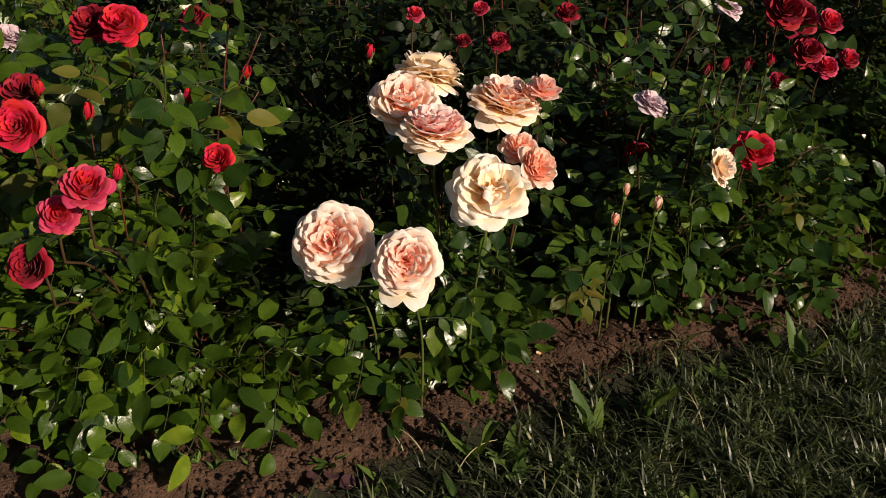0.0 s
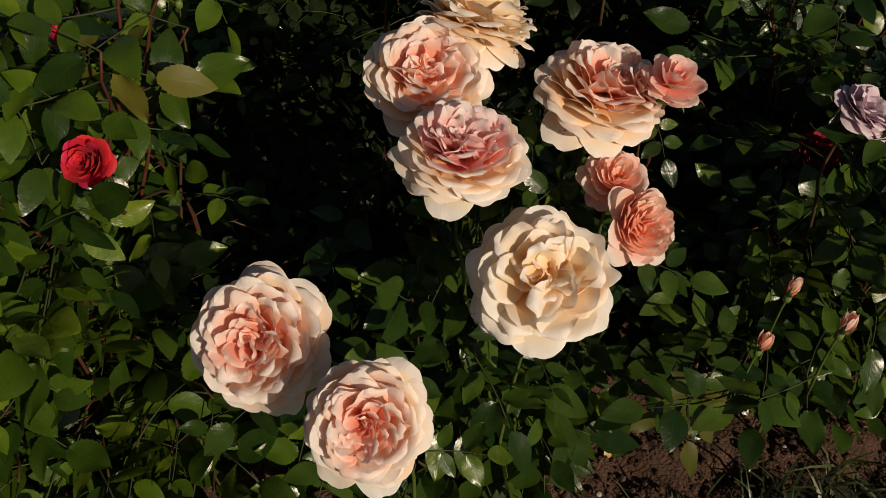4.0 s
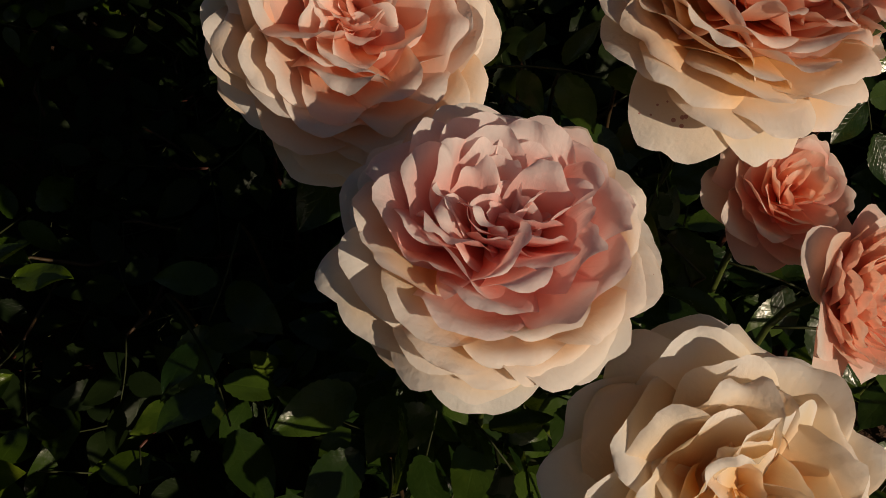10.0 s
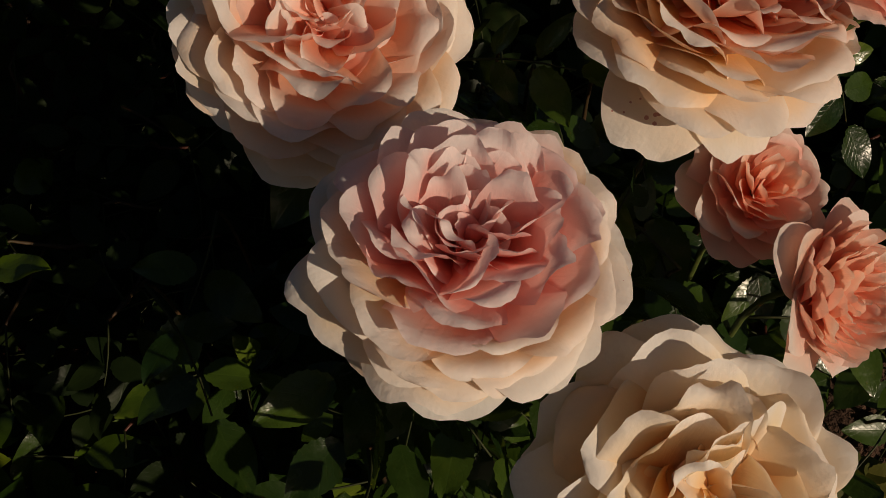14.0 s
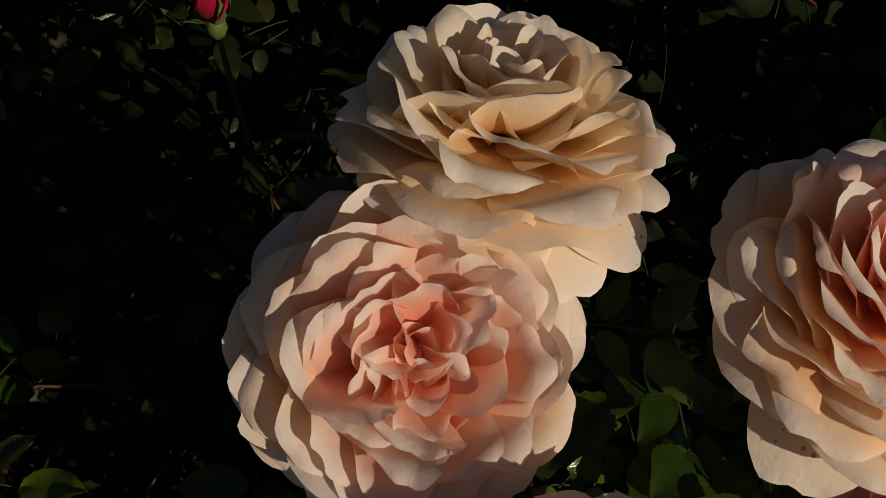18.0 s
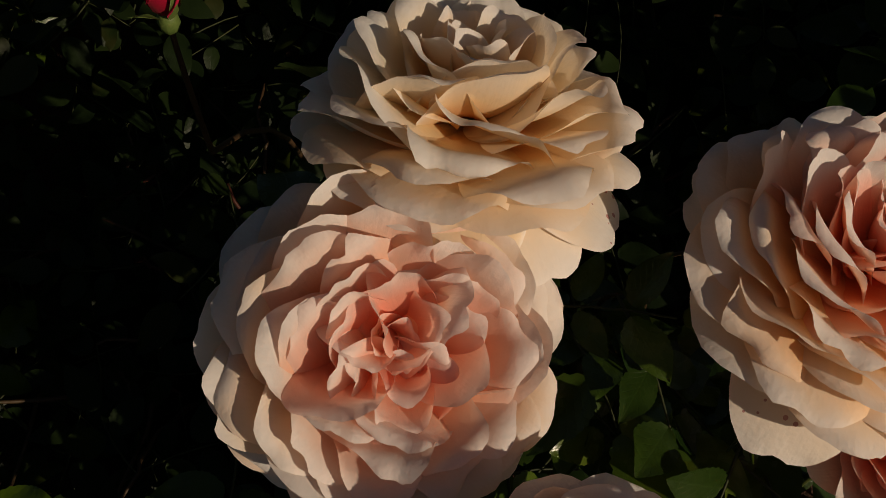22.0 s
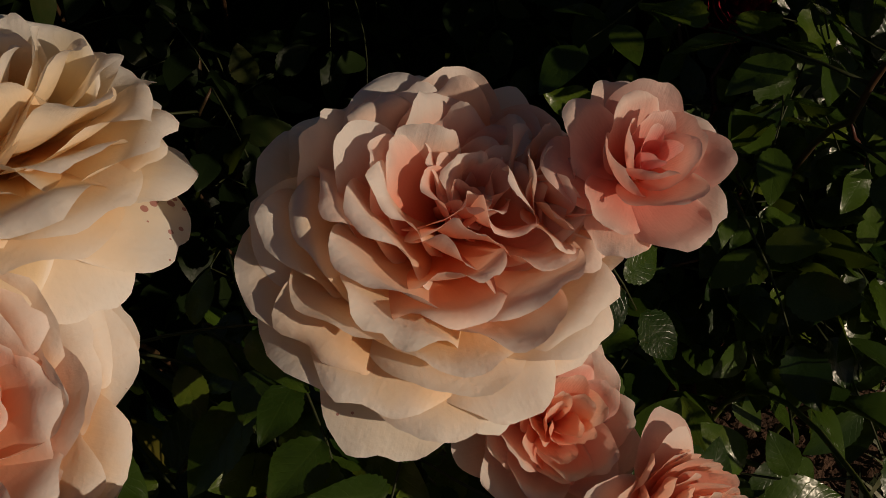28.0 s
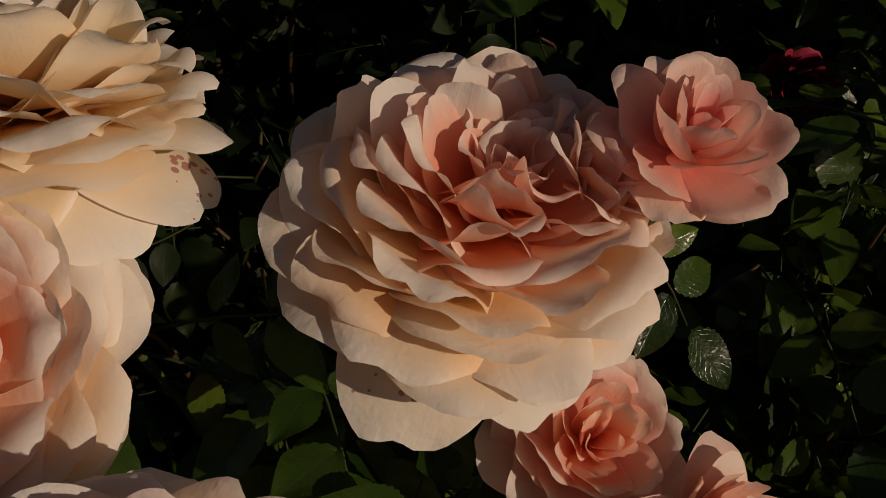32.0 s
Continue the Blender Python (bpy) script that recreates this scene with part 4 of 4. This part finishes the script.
def dome_bush(label, crowns, dome, canes, filling, leaf_key, seed, skirts=(), **more):
    bush(label, crowns, dome_tips(*dome, canes, skirts=skirts, **DOME.get(seed, {})), leaf_key, seed,
         fill=dome_fill(*dome, filling, **DOME.get(seed, {})), **more)


def sunny_leaves(count):
    """Broad leaves on the outside of the red bush, turned to the light."""
    rng = np.random.default_rng(88)
    out = []
    for _ in range(count):
        x = rng.uniform(-0.50, -0.36)
        y, z = 1.05 + (x + 0.5) * 0.6 + rng.uniform(0, 0.14), rng.uniform(0.32, 0.54)
        a = rng.uniform(0, 6.28)
        out.append(((x, y, z), (math.cos(a), 0.7 * math.sin(a) - 0.2, rng.uniform(-0.6, 0.1)),
                    (rng.normal(0.25, 0.4), rng.normal(-0.4, 0.35), 0.7), rng.uniform(0.95, 1.35), "warm" if rng.random() < 0.95 else "young"))
    return tuple(out)


def gap_leaves(count):
    """Glossy leaves in the gap between the large flowers, where the sun falls through."""
    rng = np.random.default_rng(89)
    return tuple(((rng.uniform(0.0, 0.085), rng.uniform(1.245, 1.325), rng.uniform(0.30, 0.355)), (rng.normal(0.2, 0.6), rng.normal(-0.5, 0.5), rng.uniform(-0.3, 0.2)),
                  (rng.normal(0.35, 0.3), rng.normal(-0.4, 0.3), 0.75), rng.uniform(0.75, 1.0), "green") for _ in range(count))


DOME = {21: dict(low=0.14, power=4.5), 22: dict(low=0.06), 23: dict(low=0.08), 24: dict(low=0.10), 25: dict(low=0.25), 26: dict(low=0.25),
        27: dict(low=0.25), 28: dict(low=0.08), 29: dict(low=0.12), 30: dict(low=0.25), 31: dict(low=0.25), 32: dict(low=0.25), 33: dict(low=0.25), 34: dict(low=0.25), 35: dict(low=0.08), 36: dict(low=0.12)}
dome_bush("dense red-flowered rose bush with glossy leaves on bare soil", [(-0.55, 1.22, 0), (-0.75, 1.35, 0), (-0.40, 1.28, 0)],
          (-0.66, 1.27, 0.36, 0.27, 0.50), 38, 30, "warm", 21, step=0.046, scale=(0.75, 1.40), parts=420, gap=(-0.34, 0.0, 1.17, 1.75),
          skirts=((-0.64, 0.94, -0.38, 1.01, 0.05, 0.34, 24), (-0.38, 1.03, -0.14, 1.10, 0.05, 0.16, 22),
                  (-0.42, 1.08, -0.33, 1.12, 0.26, 0.46, 10), (-0.62, 1.02, -0.42, 1.06, 0.28, 0.44, 7)),
          hero=(((-0.266, 1.34, 0.37), (0.8, -0.3, -0.15), (0.2, -0.3, 0.9), 1.05, "warm"), ((-0.252, 1.345, 0.445), (0.7, -0.4, -0.5), (0.2, -0.6, 0.7), 1.05, "warm"),
                ((-0.325, 1.0, 0.49), (0.1, -0.6, -0.5), (0.5, -0.6, 0.6), 1.35, "warm")) + sunny_leaves(16),
          sprays=[((-0.42 + 0.1 * (tx + 0.3), 1.29, 0.0), (tx, ty, tz), ls) for tx, ty, tz, ls in (
              (-0.262, 1.30, 0.53, 1.2), (-0.275, 1.31, 0.44, 1.1), (-0.30, 1.27, 0.55, 1.25), (-0.31, 1.22, 0.46, 1.2),
              (-0.39, 1.25, 0.55, 1.2), (-0.42, 1.20, 0.47, 1.3), (-0.46, 1.16, 0.42, 1.2), (-0.36, 1.14, 0.33, 1.1), (-0.41, 1.08, 0.43, 1.1))])
dome_bush("cream-flowered rose bush with dark glossy leaves on bare soil", [(-0.02, 1.24, 0), (0.06, 1.28, 0)],
          (-0.02, 1.31, 0.14, 0.12, 0.27), 34, 300, "green", 22, step=0.038, scale=(0.8, 1.25),
          skirts=((-0.17, 1.11, -0.03, 1.13, 0.05, 0.16, 16),), gap=(-0.30, -0.04, 1.18, 1.6),
          hero=(((0.044, 1.15, 0.169), (0.5, -0.6, -0.3), (0.4, -0.4, 0.8), 1.25, "green"), ((0.092, 1.204, 0.145), (0.8, -0.4, -0.2), (0.4, -0.4, 0.8), 1.25, "green"),
                ((-0.039, 1.138, 0.315), (0.1, -0.5, 0.5), (0.5, -0.5, 0.6), 1.2, "green"), 
                ((0.036, 1.299, 0.396), (0.7, -0.3, 0.2), (0.4, -0.5, 0.7), 0.75, "green"), ((0.025, 1.308, 0.342), (0.7, -0.4, -0.2), (0.5, -0.4, 0.7), 0.85, "green"),
                ((0.045, 1.284, 0.356), (0.5, -0.7, 0.0), (0.4, -0.5, 0.7), 0.85, "green"), ((0.046, 1.262, 0.362), (0.2, -0.8, -0.2), (0.5, -0.4, 0.7), 0.9, "green"),
                ((0.012, 1.290, 0.322), (-0.3, -0.7, 0.0), (0.5, -0.4, 0.7), 0.9, "green"), ((0.030, 1.330, 0.330), (0.5, 0.3, 0.2), (0.4, -0.4, 0.8), 0.85, "green"),
                ((0.074, 1.262, 0.335), (0.5, -0.6, -0.3), (0.4, -0.5, 0.7), 0.85, "green"),
                ((0.030, 1.265, 0.360), (0.2, -0.7, 0.1), (0.5, -0.3, 0.8), 1.1, "green"), ((0.062, 1.255, 0.340), (0.7, -0.5, 0.1), (0.5, -0.3, 0.8), 1.15, "green"),
                ((0.150, 1.268, 0.395), (0.4, -0.5, -0.6), (-0.2, -0.5, 0.6), 0.6, "green"),
                ((-0.032, 1.189, 0.250), (0.1, -0.7, -0.1), (0.35, -0.35, 0.85), 1.05, "green"),
                ((-0.074, 1.204, 0.240), (-0.5, -0.6, 0), (0.35, -0.35, 0.85), 1.05, "green"),
                ((-0.154, 1.278, 0.240), (-0.2, -0.7, -0.1), (0.35, -0.35, 0.85), 1.05, "green"),
                ((-0.136, 1.245, 0.230), (0.4, -0.7, -0.1), (0.35, -0.35, 0.85), 1.05, "green"),
                ((-0.054, 1.241, 0.260), (-0.6, -0.4, 0.1), (0.35, -0.35, 0.85), 1.05, "green"),
                ((0.001, 1.207, 0.240), (0.5, -0.6, 0), (0.35, -0.35, 0.85), 1.05, "green")) + gap_leaves(11))
dome_bush("low spreading rose bush with buds and small green leaves", [(0.40, 1.40, 0), (0.52, 1.48, 0), (0.28, 1.38, 0)],
          (0.48, 1.51, 0.28, 0.18, 0.38), 48, 130, "green", 23, step=0.040, scale=(0.7, 1.2),
          skirts=((0.27, 1.29, 0.44, 1.35, 0.12, 0.27, 26), (0.42, 1.42, 0.75, 1.58, 0.16, 0.30, 28)),
          hero=(((0.216, 1.169, 0.172), (0.2, -0.7, -0.2), (0.4, -0.4, 0.8), 0.9, "young"), ((0.235, 1.175, 0.165), (0.6, -0.5, -0.3), (0.4, -0.4, 0.8), 0.85, "young"),
                ((0.195, 1.185, 0.17), (-0.5, -0.5, -0.3), (0.4, -0.4, 0.8), 0.85, "young"),
                ((0.425, 1.165, 0.405), (0.5, -0.5, -0.5), (0.3, -0.7, 0.6), 0.95, "green")))
dome_bush("leafy rose bush with light green shoots in the second row", [(0.32, 1.62, 0), (0.45, 1.66, 0)],
          (0.36, 1.62, 0.16, 0.10, 0.36), 4, 20, "green", 36, scale=(0.8, 1.2),
          sprays=[((0.34, 1.62, 0.0), (tx, ty, tz), ls) for tx, ty, tz, ls in (
              (0.24, 1.58, 0.47, 1.1), (0.29, 1.56, 0.42, 1.1), (0.34, 1.57, 0.50, 1.0), (0.39, 1.58, 0.52, 1.0), (0.45, 1.58, 0.50, 1.0), (0.26, 1.60, 0.39, 1.2))])
dome_bush("shaded rose bush with broad leaves at the bed's edge", [(0.85, 1.75, 0), (1.05, 1.80, 0)],
          (0.95, 1.74, 0.34, 0.22, 0.38), 40, 200, "green", 24, scale=(0.8, 1.35), skirts=((0.72, 1.62, 1.15, 1.74, 0.08, 0.28, 30),))
# bushes keyed dark have their shade in the leaf colour
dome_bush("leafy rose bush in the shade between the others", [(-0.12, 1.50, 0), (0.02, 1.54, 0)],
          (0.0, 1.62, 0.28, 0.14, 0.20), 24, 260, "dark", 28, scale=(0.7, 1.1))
# added bush: its dark leaves cover sunlit soil where the gap lies in shade
dome_bush("low added rose bush, dark leaves for the shade between red and cream ones", [(-0.30, 1.58, 0), (-0.22, 1.50, 0)],
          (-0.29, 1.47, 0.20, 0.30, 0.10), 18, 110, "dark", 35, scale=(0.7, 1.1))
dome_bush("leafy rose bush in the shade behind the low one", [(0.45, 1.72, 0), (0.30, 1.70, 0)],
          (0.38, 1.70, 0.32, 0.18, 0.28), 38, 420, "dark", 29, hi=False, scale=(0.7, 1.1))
dome_bush("tall rose bush with red canes behind the others, leaves darkened for shade", [(0.0, 1.85, 0), (-0.2, 1.9, 0), (0.2, 1.85, 0)],
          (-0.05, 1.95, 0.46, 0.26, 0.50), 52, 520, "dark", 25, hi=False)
dome_bush("tall rose bush with dark red flowers, leaves darkened for shade", [(0.75, 2.10, 0), (0.95, 2.15, 0), (0.55, 2.05, 0)],
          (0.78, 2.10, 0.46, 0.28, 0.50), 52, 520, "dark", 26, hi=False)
dome_bush("tall leafy rose bush in the second row", [(-0.75, 1.85, 0), (-0.95, 1.9, 0), (-0.55, 1.8, 0)],
          (-0.82, 1.85, 0.42, 0.32, 0.52), 52, 620, "warm", 27, hi=False)
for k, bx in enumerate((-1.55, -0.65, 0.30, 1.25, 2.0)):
    dome_bush("leafy rose bush in the back row, leaves darkened for shade", [(bx, 2.65, 0), (bx + 0.15, 2.7, 0)],
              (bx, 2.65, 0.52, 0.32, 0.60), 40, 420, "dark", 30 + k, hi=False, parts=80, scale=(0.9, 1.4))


canes = root("rose_bush", (0.05, 1.78, ground_z(0.05, 1.78)), "tall bare reddish rose canes rising from the second row", "rose bush", BED)
crng = np.random.default_rng(77)
for cx, top in ((-0.24, 0.60), (-0.205, 0.66), (-0.17, 0.58), (-0.13, 0.63), (0.09, 0.62), (0.13, 0.58), (0.17, 0.64), (0.30, 0.60), (0.345, 0.56), (0.40, 0.62)):
    cy = crng.uniform(1.86, 2.02)
    foot = Vector((cx + crng.normal(0, 0.03), cy + crng.uniform(0, 0.06), ground_z(cx, cy) - 0.01))
    v, f = tube([p - canes.location for p in bezier(foot, (cx + crng.normal(0, 0.015), cy, 0.3), (cx + crng.normal(0, 0.03), cy - 0.02, top), 9)], 0.0034, 0.0018, 6)
    cane = link_part("cane", mesh_of("cane", v, f, [STEM_RED]), canes)
    for k in range(5):
        a = crng.uniform(0, 6.28)
        p = Vector((cx, cy - 0.01, top * crng.uniform(0.45, 1.0))) - canes.location
        link_part("leaf", LEAVES["green", True][int(crng.integers(10))], cane,
                  leaf_pose(p, (math.cos(a), math.sin(a), 0.1), (crng.normal(0, 0.4), crng.normal(-0.2, 0.4), 0.8), crng.uniform(0.6, 1.0), crng))


# ---- roses ----
def rose(centre, axis, diameter, style, mats, seed, label, foot=None, group="", spin=0.0, hang=(), nu=27, nv=19, stem=None,
         leaves=2, leaf_key="green", name="rose", lift=0.50, under=0.65, heart=(0, 0), second=None):
    """One flower on its stem; centre is the middle of the open face."""
    rng = np.random.default_rng(seed + 900)
    centre, axis = Vector(centre), Vector(axis).normalized()
    radius = diameter / 2
    origin = centre - axis * lift * radius
    foot = ((1 - under) * foot[0] + under * centre.x, (1 - under) * foot[1] + under * (centre.y + 0.03)) if foot else None
    foot = Vector((foot[0], foot[1], ground_z(foot[0], foot[1]))) if foot else Vector((centre.x, centre.y + 0.08, ground_z(centre.x, centre.y + 0.08)))
    thing = root(name, foot, label, "rose" if style != "bud" else "rosebud", group)
    m = Matrix.Translation(origin - foot) @ axes(axis, spin=spin)
    bloom(thing, m, radius, style, mats, seed, nu, nv, hang, heart, second)
    top = origin - foot - axis * radius * 0.1
    low = bezier((0, 0, -0.01), (0.01, 0.02, 0.55 * top.z), top - axis * 0.03 - Vector((0, 0, 0.05)), 9)
    pts = low + bezier(low[-1], top - axis * 0.03, top, 5)[1:]
    v, f = tube(pts, 0.0021, 0.0015 if style != "bud" else 0.0010, 7)
    stalk = link_part("stem", mesh_of("stem", v, f, [stem or STEM_GREEN]), thing)
    for k in range(leaves):
        p = pts[9 - 2 * k] if 9 - 2 * k > 2 else pts[3]
        a = rng.uniform(0, 6.28)
        out = Vector((math.cos(a), math.sin(a), rng.uniform(-0.3, 0.2)))
        link_part("leaf", LEAVES[leaf_key, True][rng.integers(10)], stalk,
                  leaf_pose(p, out, (rng.normal(0.3, 0.3), rng.normal(-0.4, 0.3), 0.8), rng.uniform(0.8, 1.15), rng))
    return thing


CREAM = (PETAL_OUTER, PETAL_MID, PETAL_INNER)
CLUSTER = "cream and apricot roses"
FOOT = (-0.01, 1.25)
HANG_LOW = ((-122, 1.16, -34, PETAL_IVORY), (-72, 1.16, -38, PETAL_IVORY))
rose((-0.148, 1.056, 0.327), (-0.10, -0.70, 0.70), 0.105, "rosette", CREAM, 1, "full-blown pale cream rose with a peach heart, low on the bush", FOOT, CLUSTER, hang=HANG_LOW, leaves=4)
rose((-0.045, 0.991, 0.330), (0.02, -0.74, 0.66), 0.086, "rosette", CREAM, 2, "full-blown blush-cream rose with drooping outer petals, low on the bush", FOOT, CLUSTER, hang=((-118, 1.36, -30, PETAL_IVORY), (-76, 1.38, -34, PETAL_IVORY)), leaves=4)
rose((0.063, 1.118, 0.378), (0.05, -0.55, 0.83), 0.108, "open", (PETAL_IVORY, PETAL_IVORY, PETAL_OUTER), 3, "loose open ivory rose with ruffled petals", FOOT, CLUSTER, hang=((-140, 1.04, -36, PETAL_SPECKLED),))
rose((-0.009, 1.187, 0.445), (0.07, -0.10, 1.0), 0.097, "rosette", (PETAL_OUTER, PETAL_SHADED_PINK, PETAL_SHADED_PINK), 4, "large cream rose with a pink heart tinted mauve for shade, facing the sky", FOOT, CLUSTER, hang=((-97, 1.02, -60, PETAL_IVORY), (-150, 0.96, -44, PETAL_OUTER)))
rose((0.141, 1.200, 0.368), (0.50, -0.58, 0.64), 0.057, "pompom", (PETAL_ROSE, PETAL_APRICOT, PETAL_APRICOT), 5, "small round apricot rose packed with petals", FOOT, CLUSTER, nu=17, nv=15)
rose((0.113, 1.245, 0.380), (0.10, -0.40, 0.90), 0.056, "small", (PETAL_ROSE, PETAL_ROSE, PETAL_APRICOT), 6, "small salmon-pink rose half hidden under the larger ones", FOOT, CLUSTER)
rose((0.096, 1.289, 0.452), (0.22, -0.10, 0.97), 0.105, "rosette", CREAM, 7, "large cream rose with a blush heart and speckled lower petal", FOOT, CLUSTER, heart=(0.16, 0.12), second=(0.56, -0.06, 0.40, 30, -10), hang=((-122, 1.13, -46, PETAL_SPECKLED), (-72, 1.0, -40, PETAL_IVORY)))
rose((-0.052, 1.276, 0.449), (0.16, -0.48, 0.86), 0.103, "rosette", CREAM, 8, "large full blush-peach rose facing forward", FOOT, CLUSTER, leaves=0)
rose((-0.018, 1.358, 0.475), (0.15, 0.34, 0.93), 0.101, "blown", (PETAL_IVORY, PETAL_IVORY, PETAL_OUTER), 9, "large loose cream rose behind the blush one, petals blown open", FOOT, CLUSTER, hang=((-30, 1.10, -46, PETAL_SPECKLED), (-62, 1.06, -58, PETAL_SPECKLED), (-104, 1.10, -50, PETAL_IVORY)))
rose((0.149, 1.276, 0.464), (0.15, -0.30, 0.94), 0.048, "half_open", (PETAL_ROSE, PETAL_ROSE, PETAL_DEEP), 10, "half-open pink rosebud with curled outer petals on a red stem", FOOT, CLUSTER, stem=STEM_RED, lift=0.7, leaves=0)

REDS = "red roses"
RED = (PETAL_RED, PETAL_RED, PETAL_RED)
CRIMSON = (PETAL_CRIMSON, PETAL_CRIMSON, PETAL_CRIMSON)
PINK = (PETAL_PINK, PETAL_PINK, PETAL_RED)
LILAC = (PETAL_LILAC, PETAL_LILAC, PETAL_LILAC)
# roses labelled as shaded get that shade from the darker crimson petals
for k, (c, ax, d, mats, label) in enumerate((
        ((-0.308, 1.155, 0.399), (0.0, -0.75, 0.66), 0.050, RED, "open bright red rose among glossy leaves"),
        ((-0.43, 1.21, 0.573), (0.1, -0.7, 0.7), 0.062, RED, "open scarlet-pink rose at the top of the bush"),
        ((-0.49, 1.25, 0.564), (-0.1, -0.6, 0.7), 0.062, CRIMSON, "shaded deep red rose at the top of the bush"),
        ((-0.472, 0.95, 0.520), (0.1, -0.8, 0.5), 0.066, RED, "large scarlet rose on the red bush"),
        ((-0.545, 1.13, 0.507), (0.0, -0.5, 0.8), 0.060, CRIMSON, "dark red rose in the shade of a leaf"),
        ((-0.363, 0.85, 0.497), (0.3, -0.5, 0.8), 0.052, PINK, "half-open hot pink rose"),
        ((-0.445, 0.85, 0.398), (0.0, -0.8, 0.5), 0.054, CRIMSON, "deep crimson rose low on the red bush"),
        ((-0.404, 0.865, 0.453), (0.4, -0.6, 0.5), 0.044, PINK, "fading pink rose with pale petal edges"),
        ((0.445, 1.20, 0.394), (0.1, -0.7, 0.6), 0.060, RED, "dark scarlet rose behind a leaf"),
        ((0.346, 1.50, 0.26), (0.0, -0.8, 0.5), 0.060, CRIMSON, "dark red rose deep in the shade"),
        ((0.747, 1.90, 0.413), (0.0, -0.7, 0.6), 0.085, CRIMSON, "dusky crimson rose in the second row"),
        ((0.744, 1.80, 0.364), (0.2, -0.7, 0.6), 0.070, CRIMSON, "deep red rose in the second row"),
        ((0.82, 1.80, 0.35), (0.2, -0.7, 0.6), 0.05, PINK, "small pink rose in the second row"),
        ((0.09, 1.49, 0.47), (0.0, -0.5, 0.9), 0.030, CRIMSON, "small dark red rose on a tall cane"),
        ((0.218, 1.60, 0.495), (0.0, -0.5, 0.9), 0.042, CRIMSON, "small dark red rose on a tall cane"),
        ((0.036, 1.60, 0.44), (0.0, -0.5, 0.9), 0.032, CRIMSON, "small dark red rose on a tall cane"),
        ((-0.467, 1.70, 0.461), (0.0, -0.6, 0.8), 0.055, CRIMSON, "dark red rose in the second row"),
        ((-0.048, 1.60, 0.490), (0.2, -0.6, 0.8), 0.032, PINK, "small pink rose in the second row"),
        ((0.065, 1.60, 0.497), (-0.2, -0.6, 0.8), 0.034, PINK, "small pink rose in the second row"),
        ((0.100, 1.58, 0.445), (0.1, -0.7, 0.6), 0.040, CRIMSON, "small dark red rose on a tall cane"),
        ((0.610, 1.62, 0.497), (0.0, -0.7, 0.6), 0.075, CRIMSON, "dusky crimson rose in the second row"),
        ((0.691, 1.62, 0.470), (0.2, -0.6, 0.7), 0.055, PINK, "small pink rose in the second row"),
        ((0.661, 1.62, 0.420), (0.0, -0.7, 0.6), 0.055, CRIMSON, "deep red rose in the second row"),
        ((0.703, 1.62, 0.389), (0.1, -0.7, 0.6), 0.045, PINK, "small pink rose in the second row"),
        ((0.617, 1.62, 0.357), (0.0, -0.7, 0.6), 0.045, CRIMSON, "deep red rose in the second row"))):
    rose(c, ax, d * 0.92, "small" if k % 3 else "cup", mats, 40 + k, label, (c[0] - 0.05, c[1] + 0.26), REDS, nu=11, nv=9, leaves=5 if c[1] < 1.4 else 1, leaf_key="warm" if c[1] < 1.4 else "dark", under=0.0, lift=0.7, stem=CANE)
rose((0.377, 1.127, 0.397), (0.72, -0.52, 0.40), 0.050, "half_open", (PETAL_SPECKLED, PETAL_SPECKLED, PETAL_ROSE), 60, "pale pink half-open rose leaning to the side", (0.42, 1.38), "pale roses", under=0.0)
for k, (c, d) in enumerate((((0.328, 1.345, 0.418), 0.058), ((0.568, 1.80, 0.459), 0.060), ((-0.81, 1.70, 0.43), 0.07))):
    rose(c, (0.45, -0.15, 0.85), d, "open", LILAC, 62 + k, "faded lilac rose with ruffled petals", (c[0] + 0.02, c[1] + 0.1), "lilac roses", nu=11, nv=9, stem=CANE)
for k, (c, mats, r) in enumerate((
        ((-0.45, 1.10, 0.48), RED, 0.010), ((-0.505, 1.10, 0.51), RED, 0.009), ((-0.364, 1.25, 0.451), RED, 0.009),
        ((-0.40, 1.03, 0.425), RED, 0.009), ((-0.299, 1.35, 0.455), RED, 0.009), ((-0.114, 1.403, 0.472), RED, 0.009),
        ((0.261, 1.184, 0.335), (PETAL_APRICOT,) * 3, 0.008), ((0.303, 1.164, 0.322), (PETAL_ROSE,) * 3, 0.009), ((0.242, 1.15, 0.304), (PETAL_APRICOT,) * 3, 0.008),
        ((0.412, 1.30, 0.481), CRIMSON, 0.009), ((0.45, 1.32, 0.475), CRIMSON, 0.009), ((0.48, 1.31, 0.485), CRIMSON, 0.008),
        ((0.39, 1.31, 0.47), CRIMSON, 0.008))):
    rose(c, (0.1, -0.15, 1), r * 2, "bud", mats, 70 + k, "closed rosebud with green sepals on a thin stem", (c[0] - 0.06 if k == 4 else c[0] + 0.02, c[1] + (0.0 if k == 4 else 0.14)), "rosebuds", nu=7, nv=7,
         leaves=0 if k in (4, 5) else 3, under=0.0, stem=CANE if k > 8 or k in (4, 5) else STEM_GREEN if k > 5 else STEM_RED, name="rosebud", lift=1.2)
